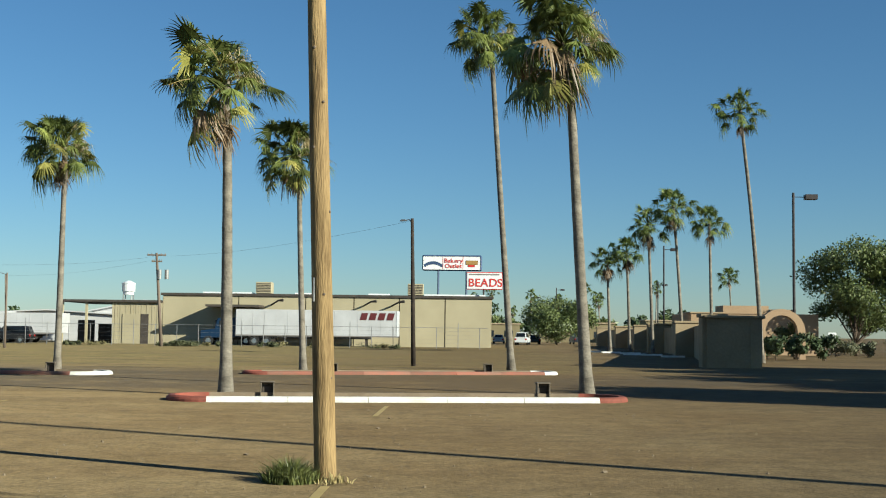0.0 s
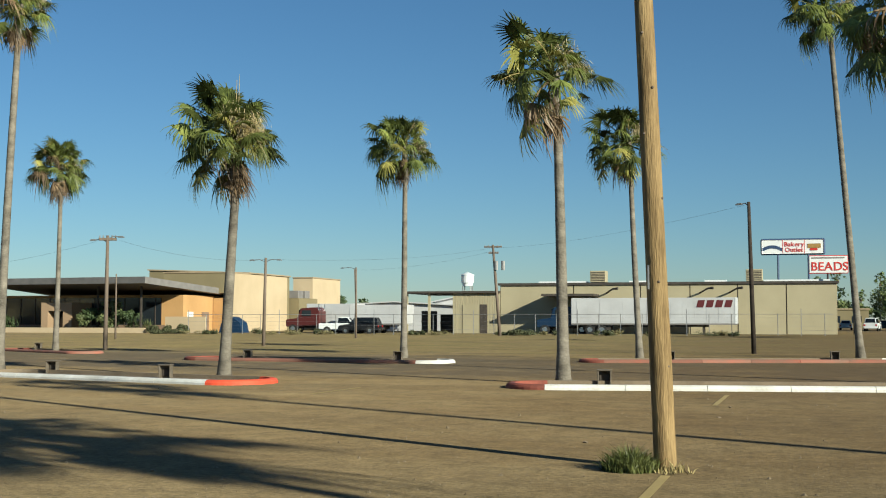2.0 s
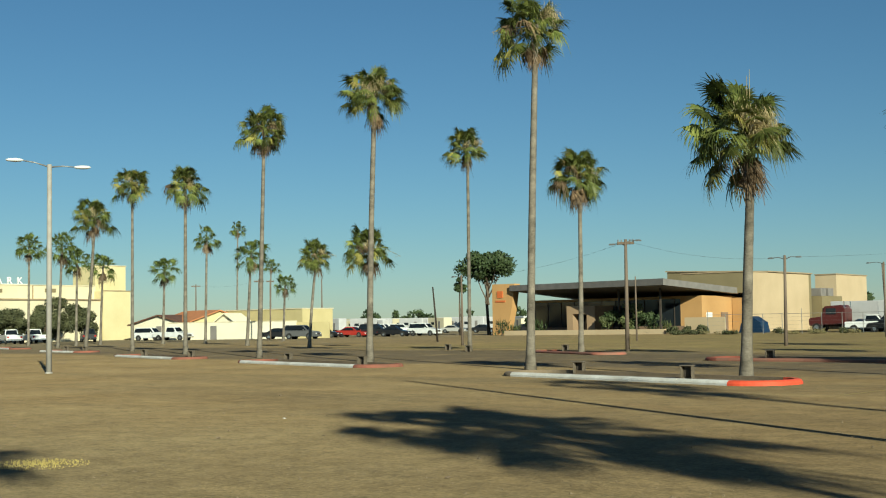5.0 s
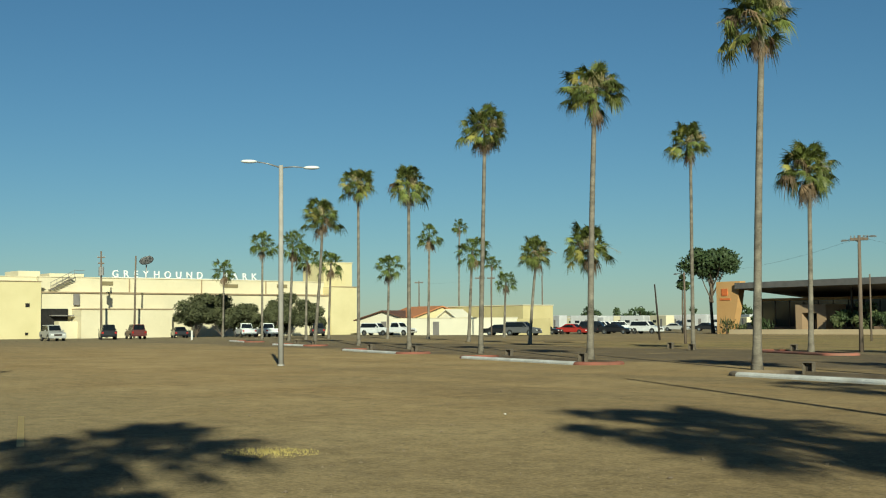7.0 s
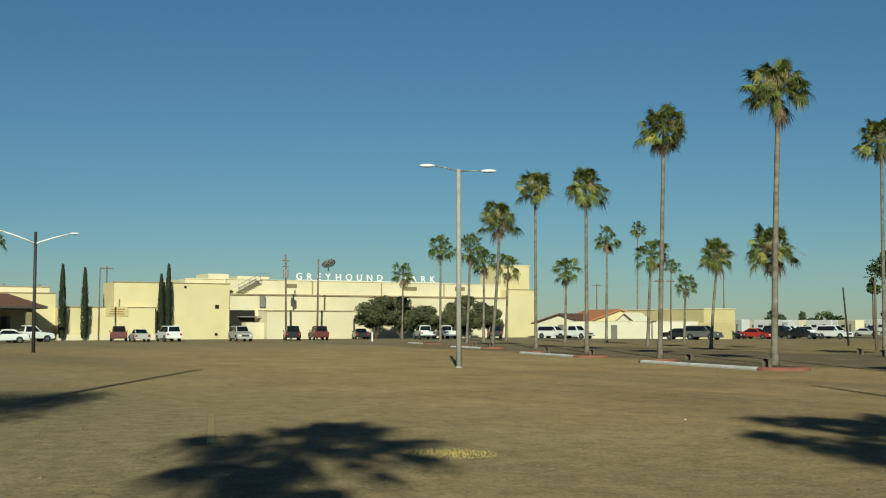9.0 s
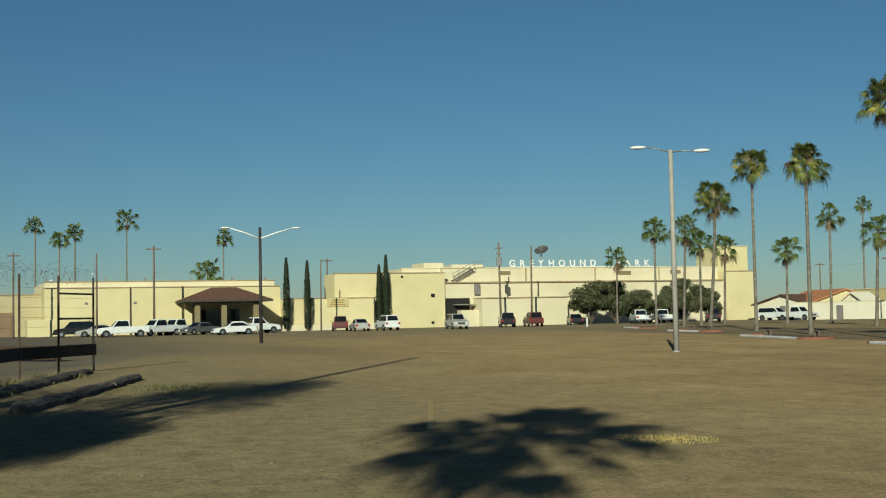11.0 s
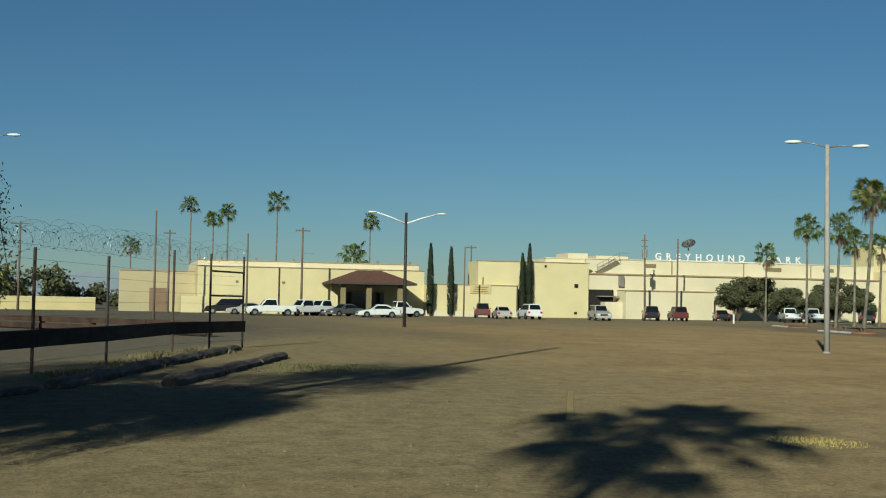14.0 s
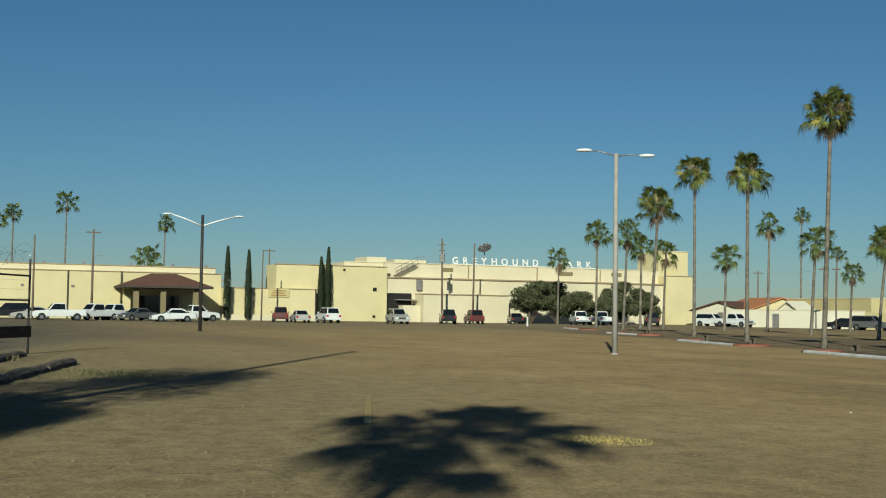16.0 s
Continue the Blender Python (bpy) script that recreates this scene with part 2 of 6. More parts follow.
M = {
    "ground": ground_material(),
    "trunk": surface("palm_bark", (0.082, 0.07, 0.053), (0.275, 0.24, 0.185), 0.9, 2.0, 14, 0.8, stretch=(1, 1, 1.6), spread=0.10),
    "frond": leaf_blade("palm_leaf_green", (0.04, 0.06, 0.014), (0.235, 0.255, 0.062), 0.6),
    "frond_far": leaf_blade("palm_leaf_far", (0.042, 0.064, 0.016), (0.20, 0.235, 0.055), 0.55, True),
    "frond_yellow": leaf_blade("palm_leaf_yellowing", (0.19, 0.20, 0.035), (0.40, 0.35, 0.095), 0.35),
    "dead": leaf_blade("palm_leaf_dead", (0.085, 0.056, 0.032), (0.29, 0.205, 0.115), 0.5),
    "straw": leaf_blade("pale_flower_straw", (0.36, 0.28, 0.13), (0.62, 0.52, 0.29), 0.3, True),
    "stalk": surface("palm_stalk", (0.24, 0.18, 0.06), (0.42, 0.33, 0.13), 0.6, 3, 20, 0.1),
    "wood": surface("pole_wood", (0.085, 0.05, 0.017), (0.38, 0.262, 0.11), 0.8, 3.2, 20, 0.7, stretch=(3, 3, 0.35)),
    "wood_old": surface("weathered_wood", (0.10, 0.075, 0.055), (0.22, 0.17, 0.125), 0.9, 2.2, 16, 0.4, stretch=(3, 3, 0.3)),
    "timber": surface("dark_timber", (0.018, 0.014, 0.011), (0.06, 0.045, 0.033), 0.9, 1.4, 12, 0.5, stretch=(0.5, 3, 3)),
    "white_kerb": surface("white_kerb_paint", (0.56, 0.52, 0.44), (0.84, 0.81, 0.74), 0.8, 2.2, 18, 0.3),
    "red_kerb": surface("red_kerb_paint", (0.14, 0.055, 0.037), (0.31, 0.085, 0.053), 0.8, 1.6, 18, 0.3, spread=0.2),
    "red_faded": surface("faded_red_kerb_paint", (0.17, 0.085, 0.055), (0.32, 0.115, 0.075), 0.85, 1.6, 18, 0.3),
    "red_bright": surface("fresh_red_kerb_paint", (0.62, 0.07, 0.03), (0.80, 0.12, 0.05), 0.6, 1.6, 18, 0.2),
    "red_worn": surface("worn_red_kerb_paint", (0.20, 0.13, 0.09), (0.35, 0.125, 0.08), 0.85, 1.2, 14, 0.3, spread=0.2),
    "planter": surface("island_dirt", (0.15, 0.115, 0.075), (0.27, 0.21, 0.14), 0.95, 0.8, 16, 0.6),
    "lampbox": surface("dark_lamp_box", (0.08, 0.066, 0.048), (0.19, 0.155, 0.112), 0.7, 6, 40, 0.2),
    "concrete": surface("pole_concrete", (0.30, 0.275, 0.24), (0.42, 0.39, 0.34), 0.8, 2.5, 30, 0.2),
    "steel": surface("grey_steel", (0.22, 0.21, 0.20), (0.36, 0.35, 0.33), 0.5, 3, 40, 0.1, metal=0.5),
    "dark_steel": surface("dark_painted_steel", (0.025, 0.022, 0.022), (0.06, 0.05, 0.045), 0.5, 3, 40, 0.1),
    "white_metal": surface("white_painted_metal", (0.66, 0.66, 0.64), (0.82, 0.82, 0.80), 0.4, 3, 30, 0.05, spec=0.5),
    "cream": surface("cream_stucco", (0.58, 0.50, 0.265), (0.70, 0.61, 0.345), 0.9, 0.25, 8, 0.25),
    "cream_pale": surface("pale_cream_stucco", (0.61, 0.54, 0.36), (0.72, 0.64, 0.44), 0.9, 0.25, 8, 0.25),
    "coping": surface("brown_coping", (0.27, 0.20, 0.12), (0.40, 0.31, 0.19), 0.8, 1.5, 20, 0.2),
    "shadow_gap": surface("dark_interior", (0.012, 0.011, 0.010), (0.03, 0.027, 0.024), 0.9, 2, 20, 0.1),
    "roof_tile": surface("brown_clay_tile", (0.10, 0.052, 0.036), (0.18, 0.095, 0.062), 0.85, 1.2, 9, 0.5, stretch=(1, 6, 1)),
    "orange_tile": surface("orange_clay_tile", (0.42, 0.17, 0.07), (0.58, 0.26, 0.11), 0.85, 1.2, 9, 0.5, stretch=(6, 1, 1)),
    "tan_metal": surface("tan_painted_panel", (0.35, 0.30, 0.185), (0.44, 0.38, 0.24), 0.7, 0.3, 12, 0.15),
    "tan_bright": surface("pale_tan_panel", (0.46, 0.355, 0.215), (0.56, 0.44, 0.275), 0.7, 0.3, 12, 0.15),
    "dark_trim": surface("dark_brown_trim", (0.04, 0.033, 0.028), (0.085, 0.07, 0.055), 0.7, 3, 20, 0.1),
    # darker tan for the hall's duller front; its sunlit side takes tan_bright
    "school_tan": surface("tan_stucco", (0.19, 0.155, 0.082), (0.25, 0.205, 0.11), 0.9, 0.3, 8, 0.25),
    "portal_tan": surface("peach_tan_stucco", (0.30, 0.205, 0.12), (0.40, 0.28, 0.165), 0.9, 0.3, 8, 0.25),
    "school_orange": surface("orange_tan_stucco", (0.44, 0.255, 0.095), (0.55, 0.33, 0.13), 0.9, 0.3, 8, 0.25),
    "fascia": surface("grey_metal_fascia", (0.17, 0.155, 0.14), (0.25, 0.23, 0.21), 0.6, 1, 20, 0.1),
    "brown_wall": surface("brown_stucco", (0.17, 0.115, 0.075), (0.27, 0.185, 0.12), 0.9, 0.4, 8, 0.3),
    "block": surface("tan_block_wall", (0.22, 0.17, 0.098), (0.36, 0.275, 0.16), 0.9, 0.6, 9, 0.4),
    "glass": glass_material("dark_glass"),
    "trailer": surface("white_trailer_panel", (0.44, 0.43, 0.42), (0.56, 0.55, 0.54), 0.45, 0.6, 10, 0.1),
    "tyre": surface("black_rubber", (0.015, 0.015, 0.015), (0.035, 0.033, 0.03), 0.85, 6, 40, 0.1),
    "chrome": surface("bright_metal", (0.55, 0.55, 0.55), (0.7, 0.7, 0.7), 0.25, 4, 40, 0.02, metal=0.9),
    "lamp_white": paint("headlight_lens", (0.75, 0.75, 0.72), 0.1),
    "lamp_red": paint("tail_light_lens", (0.35, 0.02, 0.015), 0.2),
    "sign_white": surface("white_sign_face", (0.70, 0.69, 0.66), (0.80, 0.79, 0.76), 0.5, 2, 20, 0.02),
    "sign_red": paint("red_lettering", (0.55, 0.045, 0.03), 0.5),
    "sign_blue": paint("blue_grey_frame", (0.05, 0.08, 0.16), 0.5),
    "logo_red": paint("dark_red_marking", (0.11, 0.02, 0.02), 0.5),
    "logo_gold": paint("gold_brown_marking", (0.36, 0.22, 0.06), 0.5),
    "letter_white": surface("white_letter", (0.80, 0.79, 0.75), (0.88, 0.87, 0.83), 0.5, 2, 20, 0.02),
    "leaf": surface("leaf_olive", (0.055, 0.07, 0.025), (0.15, 0.165, 0.06), 0.6, 0.9, 6, 0.1),
    "leaf_feather": leaf_blade("leaf_feathery_green", (0.13, 0.15, 0.03), (0.36, 0.36, 0.09), 0.4, True),
    "leaf_cypress": surface("leaf_cypress", (0.012, 0.018, 0.007), (0.038, 0.048, 0.02), 0.7, 1.2, 6, 0.1),
    "gravel": surface("loose_gravel", (0.07, 0.052, 0.03), (0.27, 0.21, 0.13), 0.9, 9, 40, 0.1),
    "rail_brown": surface("brown_rail_wood", (0.03, 0.018, 0.012), (0.085, 0.05, 0.033), 0.85, 1.5, 20, 0.3),
    "leaf_road": leaf_blade("leaf_soft_green", (0.06, 0.085, 0.024), (0.21, 0.235, 0.08), 0.45, True),
    "leaf_dark": surface("leaf_dark_green", (0.028, 0.045, 0.016), (0.075, 0.10, 0.035), 0.6, 0.9, 6, 0.1),
    "leaf_grey": surface("leaf_grey_green", (0.07, 0.075, 0.04), (0.17, 0.17, 0.085), 0.6, 0.9, 6, 0.1),
    "leaf_dusty": surface("leaf_dusty_olive", (0.036, 0.041, 0.018), (0.115, 0.118, 0.05), 0.7, 0.9, 6, 0.1),
    "leaf_weed": leaf_blade("weed_green", (0.07, 0.088, 0.025), (0.205, 0.21, 0.06), 0.45, True),
    "emblem": paint("orange_emblem", (0.60, 0.16, 0.04), 0.5),
    "white_wall": surface("pale_painted_wall", (0.70, 0.64, 0.47), (0.84, 0.78, 0.60), 0.9, 0.25, 8, 0.2),
    "bark": surface("tree_bark", (0.07, 0.05, 0.035), (0.17, 0.13, 0.09), 0.95, 2, 14, 0.6, stretch=(1, 1, 0.3)),
    "dry": surface("dry_straw", (0.28, 0.22, 0.085), (0.45, 0.365, 0.16), 0.8, 3, 20, 0.1),
    "yellow_line": surface("faded_yellow_paint", (0.36, 0.27, 0.10), (0.46, 0.34, 0.13), 0.85, 2.5, 20, 0.2),
    # tan tone of the left block; its shaded look is put into the colour
    "tan_cream": surface("tan_cream_stucco", (0.40, 0.345, 0.20), (0.48, 0.41, 0.25), 0.9, 0.3, 8, 0.25),
    "old_log": surface("weathered_log", (0.04, 0.033, 0.027), (0.17, 0.14, 0.11), 0.95, 3.0, 18, 0.8, stretch=(0.4, 2, 2)),
    "dry_yellow": surface("yellow_dry_grass", (0.35, 0.28, 0.08), (0.50, 0.41, 0.14), 0.8, 3, 20, 0.1),
    "dry_olive": surface("dull_dry_grass", (0.13, 0.115, 0.045), (0.26, 0.22, 0.10), 0.85, 3, 20, 0.1),
    # the haze of distance is put into this blue-grey colour
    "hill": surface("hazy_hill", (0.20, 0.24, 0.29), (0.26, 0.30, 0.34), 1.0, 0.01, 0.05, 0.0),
    "yellow_wall": surface("yellow_painted_wall", (0.50, 0.42, 0.20), (0.60, 0.51, 0.26), 0.9, 0.4, 8, 0.2),
    "rust": surface("rusty_rail", (0.05, 0.032, 0.024), (0.11, 0.07, 0.05), 0.85, 1.5, 20, 0.3),
    "wire": surface("galvanised_wire", (0.40, 0.40, 0.40), (0.65, 0.65, 0.65), 0.3, 8, 60, 0.0, metal=0.9),
}
CAR_PAINT = {
    "white": paint("car_white", (0.74, 0.74, 0.72), 0.25), "black": paint("car_black", (0.018, 0.018, 0.02), 0.2),
    "red": paint("car_red", (0.36, 0.035, 0.025), 0.25), "maroon": paint("car_maroon", (0.09, 0.02, 0.017), 0.35),
    "silver": paint("car_silver", (0.42, 0.41, 0.38), 0.3), "grey": paint("car_grey", (0.12, 0.12, 0.12), 0.3),
    "blue": paint("car_blue", (0.012, 0.032, 0.075), 0.35),
}

# ---- building helpers ----


def part(name, bm, material, parent=None, label="", smooth=False):
    me = bpy.data.meshes.new(name)
    bm.normal_update()
    bm.to_mesh(me)
    bm.free()
    me.materials.append(M[material] if isinstance(material, str) else material)
    if smooth:
        for p in me.polygons:
            p.use_smooth = True
    ob = new(name, me)
    ob.parent = parent
    return tagged(ob, label)


def thing(name, x, y, z=0.0, rz=0.0, label="", category="", group="", kind=""):
    ob = new(name)
    ob.matrix_world = pose(x, y, z, 0, 0, rz)
    ob.empty_display_size = 0.2
    return tagged(ob, label, category, group, kind)


def box(bm, x0, y0, z0, x1, y1, z1, bevel=0.0, m=None):
    vs = bmesh.ops.create_cube(bm, size=1.0)["verts"]
    t = Matrix.Translation(((x0 + x1) / 2, (y0 + y1) / 2, (z0 + z1) / 2)) @ Matrix.Diagonal((abs(x1 - x0), abs(y1 - y0), abs(z1 - z0), 1))
    bmesh.ops.transform(bm, matrix=(m @ t) if m else t, verts=vs)
    if bevel:
        es = list({e for v in vs for e in v.link_edges})
        bmesh.ops.bevel(bm, geom=es, offset=bevel, segments=1, affect="EDGES", profile=0.5)
    return bm


def slab(x0, y0, z0, x1, y1, z1, bevel=0.0, m=None):
    return box(bmesh.new(), x0, y0, z0, x1, y1, z1, bevel, m)


def tube(bm, pts, radii, seg=10, cap=True):
    """A round bar along pts."""
    rings = []
    for i, p in enumerate(pts):
        p = Vector(p)
        d = Vector(pts[min(i + 1, len(pts) - 1)]) - Vector(pts[max(i - 1, 0)])
        q = d.to_track_quat("Z", "Y")
        r = radii[i] if isinstance(radii, (list, tuple)) else radii
        rings.append([bm.verts.new(p + q @ Vector((r * math.cos(a), r * math.sin(a), 0))) for a in (2 * math.pi * k / seg for k in range(seg))])
    for a, b in zip(rings, rings[1:]):
        for k in range(seg):
            bm.faces.new((a[k], a[(k + 1) % seg], b[(k + 1) % seg], b[k]))
    if cap:
        bm.faces.new(rings[0][::-1])
        bm.faces.new(rings[-1])
    return bm


def prism(bm, outline, lo, hi, axis="y"):
    """An outline (list of 2D points, counter-clockwise) drawn out along an axis."""
    def at(p, h):
        return {"y": (p[0], h, p[1]), "z": (p[0], p[1], h), "x": (h, p[0], p[1])}[axis]
    a = [bm.verts.new(at(p, lo)) for p in outline]
    b = [bm.verts.new(at(p, hi)) for p in outline]
    k = len(outline)
    for i in range(k):
        bm.faces.new((a[i], a[(i + 1) % k], b[(i + 1) % k], b[i]))
    bm.faces.new(a[::-1])
    bm.faces.new(b)
    bmesh.ops.recalc_face_normals(bm, faces=bm.faces)
    return bm


def lettering(text, size, depth, material, parent, m, name="letter", gap=1.0):
    """Words cut out letter by letter, standing in the xz plane of m; each letter is a part."""
    x = 0.0
    for ch in text:
        if ch == " ":
            x += size * 0.45 * gap
            continue
        cu = bpy.data.curves.new("letter", "FONT")
        cu.body, cu.size, cu.extrude, cu.offset = ch, size, depth / 2, size * 0.012
        tmp = new("letter_tmp", cu)
        me = bpy.data.meshes.new_from_object(tmp.evaluated_get(bpy.context.evaluated_depsgraph_get()))
        w = max((v.co.x for v in me.vertices), default=0.3)
        bpy.data.objects.remove(tmp)
        me.materials.clear()
        me.materials.append(M[material])
        ob = new(name, me)
        ob.parent = parent
        ob.matrix_basis = m @ pose(x, 0, 0, 90, 0, 0)
        x += w + size * 0.12 * gap
    return x

# ---- ground ----
bm = bmesh.new()
bmesh.ops.create_grid(bm, x_segments=8, y_segments=8, size=2500)
tagged(part("ground", bm, "ground"), "worn tan grit and asphalt parking lot", "ground", kind="structure")

# ---- palms ----


def frond_mesh(name, seed, blade, stalk, elev, limp, material, fingers=31, half=118):
    """One fan leaf in its hanging pose: an arching stalk, then a pleated fan whose finger tips hang down."""
    rnd = random.Random(seed)
    bm = bmesh.new()
    e = radians(elev)
    d = Vector((math.cos(e), 0, math.sin(e)))
    sag = 0.26 * stalk * max(0.25, math.cos(e))

    def rib(s):
        return d * stalk * s + Vector((0, 0, -sag * s * s))
    rings = []
    for s, w in ((0, 0.028), (0.5, 0.019), (1.0, 0.013)):
        c = rib(s)
        rings.append([bm.verts.new(c + Vector(v)) for v in ((0, -w, 0), (0, w, 0), (0, 0, w * 1.3))])
    for p, q in zip(rings, rings[1:]):
        for k in range(3):
            bm.faces.new((p[k], p[(k + 1) % 3], q[(k + 1) % 3], q[k]))
    top = rib(1.0)
    out = (rib(1.0) - rib(0.9)).normalized()
    side = Vector((0, 1, 0))
    up = out.cross(side)
    turn = rnd.uniform(-0.7, 0.7)
    side, up = side * math.cos(turn) + up * math.sin(turn), up * math.cos(turn) - side * math.sin(turn)
    hub = bm.verts.new(top)
    last = None
    for k in range(fingers):
        ang = radians(-half + 2 * half * k / (fingers - 1) + rnd.uniform(-3, 3))
        reach = blade * (0.72 + 0.28 * math.cos(ang * 0.7)) * rnd.uniform(0.78, 1.12)
        f = (out * math.cos(ang) + side * math.sin(ang) - up * 0.25 * abs(math.sin(ang))).normalized()
        wide = (side * math.cos(ang) - out * math.sin(ang)).normalized()
        fold = up * 0.022 * blade * (1 if k % 2 else -1)
        weak = limp * rnd.uniform(0.6, 1.4)

        def at(s):
            drop = weak * s ** 2.4
            return top + f * reach * s * (1 - 0.30 * min(drop, 1.2)) + Vector((0, 0, -drop * reach)) + fold * s
        root = bm.verts.new(at(0.50))
        if last:
            bm.faces.new((hub, last, root))
        last = root
        w = 0.025 * blade
        a0, a1 = bm.verts.new(at(0.42) - wide * w), bm.verts.new(at(0.42) + wide * w)
        b0, b1 = bm.verts.new(at(0.76) - wide * w * 0.8), bm.verts.new(at(0.76) + wide * w * 0.8)
        tip = bm.verts.new(at(1.0) + Vector((rnd.gauss(0, 0.025), rnd.gauss(0, 0.025), 0)))
        bm.faces.new((a0, a1, b1, b0))
        bm.faces.new((b0, b1, tip))
    me = bpy.data.meshes.new(name)
    bm.to_mesh(me)
    bm.free()
    me.materials.append(M[material])
    return me


STEPS = (78, 64, 50, 36, 21, 5, -13)
GREEN = [[frond_mesh("frond", 10 * i + j, bl, st, el, (0.19 + 0.09 * i) * k, "frond") for j, (bl, st, k) in enumerate(((0.56, 0.96, 0.5), (0.60, 1.06, 1.1), (0.54, 0.76, 1.6)))] for i, el in enumerate(STEPS)]
YELLOW = [[frond_mesh("frond", 300 + i, 0.50, 0.92, el, 0.16 + 0.08 * i, "frond_yellow")] for i, el in enumerate(STEPS)]
STRAW = [[frond_mesh("dead_frond", 350 + i, 0.66, 0.8, el, 0.5 + 0.12 * i, "dead", 21)] for i, el in enumerate(STEPS)]
DEAD = [frond_mesh("dead_frond", 400 + i, 0.58, 0.42, el, li, "dead", 17, 66) for i, (el, li) in enumerate(((-58, 0.7), (-70, 0.5), (-80, 0.4), (-45, 1.2)))]


def palm_tree(x, y, top, lean=(0, 0), crown=1.0, seed=0, thick=0.19, full=1.0, skirt=1.0, wind=0.25, joined=False, bloom=2, label="", group="palms of the car park"):
    """A tall fan palm: top is the height of the crown's heart."""
    crown *= 1.1
    thick *= 0.77
    wx, wy = -0.85, -0.5  # the way the wind blows
    gust = 0.0 if joined else min(1.0, 0.2 + 2.5 * wind)
    rnd = random.Random(seed * 7 + 3)
    p = thing("palm_tree", x, y, label=label or "tall fan palm with green crown and dead hanging fronds", category="palm tree", group=group)
    bm = bmesh.new()
    pts, rad = [], []
    steps = 26
    bend = rnd.uniform(-0.25, 0.25)
    for i in range(steps + 1):
        s = i / steps
        curve = s + bend * math.sin(s * math.pi) * 0.5
        pts.append((lean[0] * curve, lean[1] * curve, -0.1 + (top + 0.08 * crown) * s))
        rad.append(thick * (1.0 - 0.34 * s + 0.55 * math.exp(-s * top / 0.45)) * rnd.uniform(0.975, 1.025))
    tube(bm, pts, rad, 10)
    part("trunk", bm, "trunk", p, smooth=True)
    heart = Vector((lean[0], lean[1], top - (0.0 if joined else 0.10) * crown))
    count = int((42 if joined else 92) * full)
    lime = rnd.uniform(0.05, 0.11)
    made = []
    for i in range(count):
        s = (i + rnd.random()) / count
        step = min(6, max(0, int(7 * s ** 0.95 + rnd.uniform(-0.9, 0.9))))
        az = i * 137.5 + rnd.uniform(-40, 40)
        if rnd.random() < 0.08:
            continue
        old = s > 0.2 and rnd.random() < lime + 0.22 * (s > 0.75)
        made.append((rnd.choice((STRAW if s > 0.45 and rnd.random() < 0.06 else YELLOW if old else GREEN)[step]), az, crown * rnd.uniform(0.66, 1.14) * (0.72 if step == 0 else 1.0) * (1 + 0.2 * gust * (wx * math.cos(radians(az)) + wy * math.sin(radians(az)))), -0.15 * s + 0.12 * rnd.random(), False, 0.45 if step < 2 else 1.0))
    for i in range(int(13 * skirt)):
        made.append((rnd.choice(DEAD), i * 137.5 + rnd.uniform(-30, 30), crown * rnd.uniform(0.45, 0.95), -0.18 - 0.42 * rnd.random(), True, 0.25))
    mats = []
    away = 0.14 * crown * gust
    for me, az, size, dz, dry, give in made:
        blow = give * (wind + (0.1 if joined else 0.38 * gust)) * rnd.uniform(10, 40)
        tilt = Matrix.Rotation(radians(blow), 4, (-wy, wx, 0)) @ pose(0, 0, 0, rnd.uniform(-9, 9), rnd.uniform(-9, 9), az)
        mats.append((me, Matrix.Translation(heart + Vector((wx * away, wy * away, dz * crown))) @ tilt @ Matrix.Diagonal((size, size, size, 1)), dry))
    if joined:
        for name, which, mat in (("crown", False, "frond_far"), ("dead_frond", True, "dead")):
            bm = bmesh.new()
            for me, m, dry in mats:
                if dry == which:
                    k = len(bm.verts)
                    bm.from_mesh(me)
                    bm.verts.ensure_lookup_table()
                    bmesh.ops.transform(bm, matrix=m, verts=bm.verts[k:])
            part(name, bm, mat, p)
    else:
        for me, m, dry in mats:
            ob = new(me.name.split(".")[0], me)
            ob.parent, ob.matrix_basis = p, m
    for i in range(3 if not joined else 0):
        a, ln = rnd.uniform(0, 6.283), rnd.uniform(1.1, 1.7) * crown
        e = radians(rnd.uniform(5, 60))
        d = Vector((math.cos(a) * math.cos(e), math.sin(a) * math.cos(e), math.sin(e)))
        pts = [heart + d * ln * s + Vector((0, 0, -0.35 * ln * s * s)) for s in (0, 0.3, 0.55, 0.8, 1.0)]
        bm = tube(bmesh.new(), pts, [0.018, 0.014, 0.011, 0.008, 0.004], 5)
        for k in range(10):
            q = pts[3].lerp(pts[4], rnd.random())
            tube(bm, [q, q + Vector((rnd.gauss(0, 0.12), rnd.gauss(0, 0.12), rnd.uniform(-0.3, 0.05)))], [0.006, 0.002], 4)
        part("flower_stalk", bm, "stalk", p, "thin pale flower stalk")
    # old flower sprays: hanging bunches of pale straw on arching stems
    for i in range(bloom if not joined else 0):
        a = rnd.uniform(-1.5, 0.9)
        d = Vector((math.cos(a), math.sin(a), 0))
        bm = bmesh.new()
        hub = heart + d * 0.5 * crown + Vector((0, 0, rnd.uniform(0.0, 0.45) * crown))
        tube(bm, [heart, heart.lerp(hub, 0.5) + Vector((0, 0, 0.12)), hub], [0.02, 0.015, 0.01], 4)
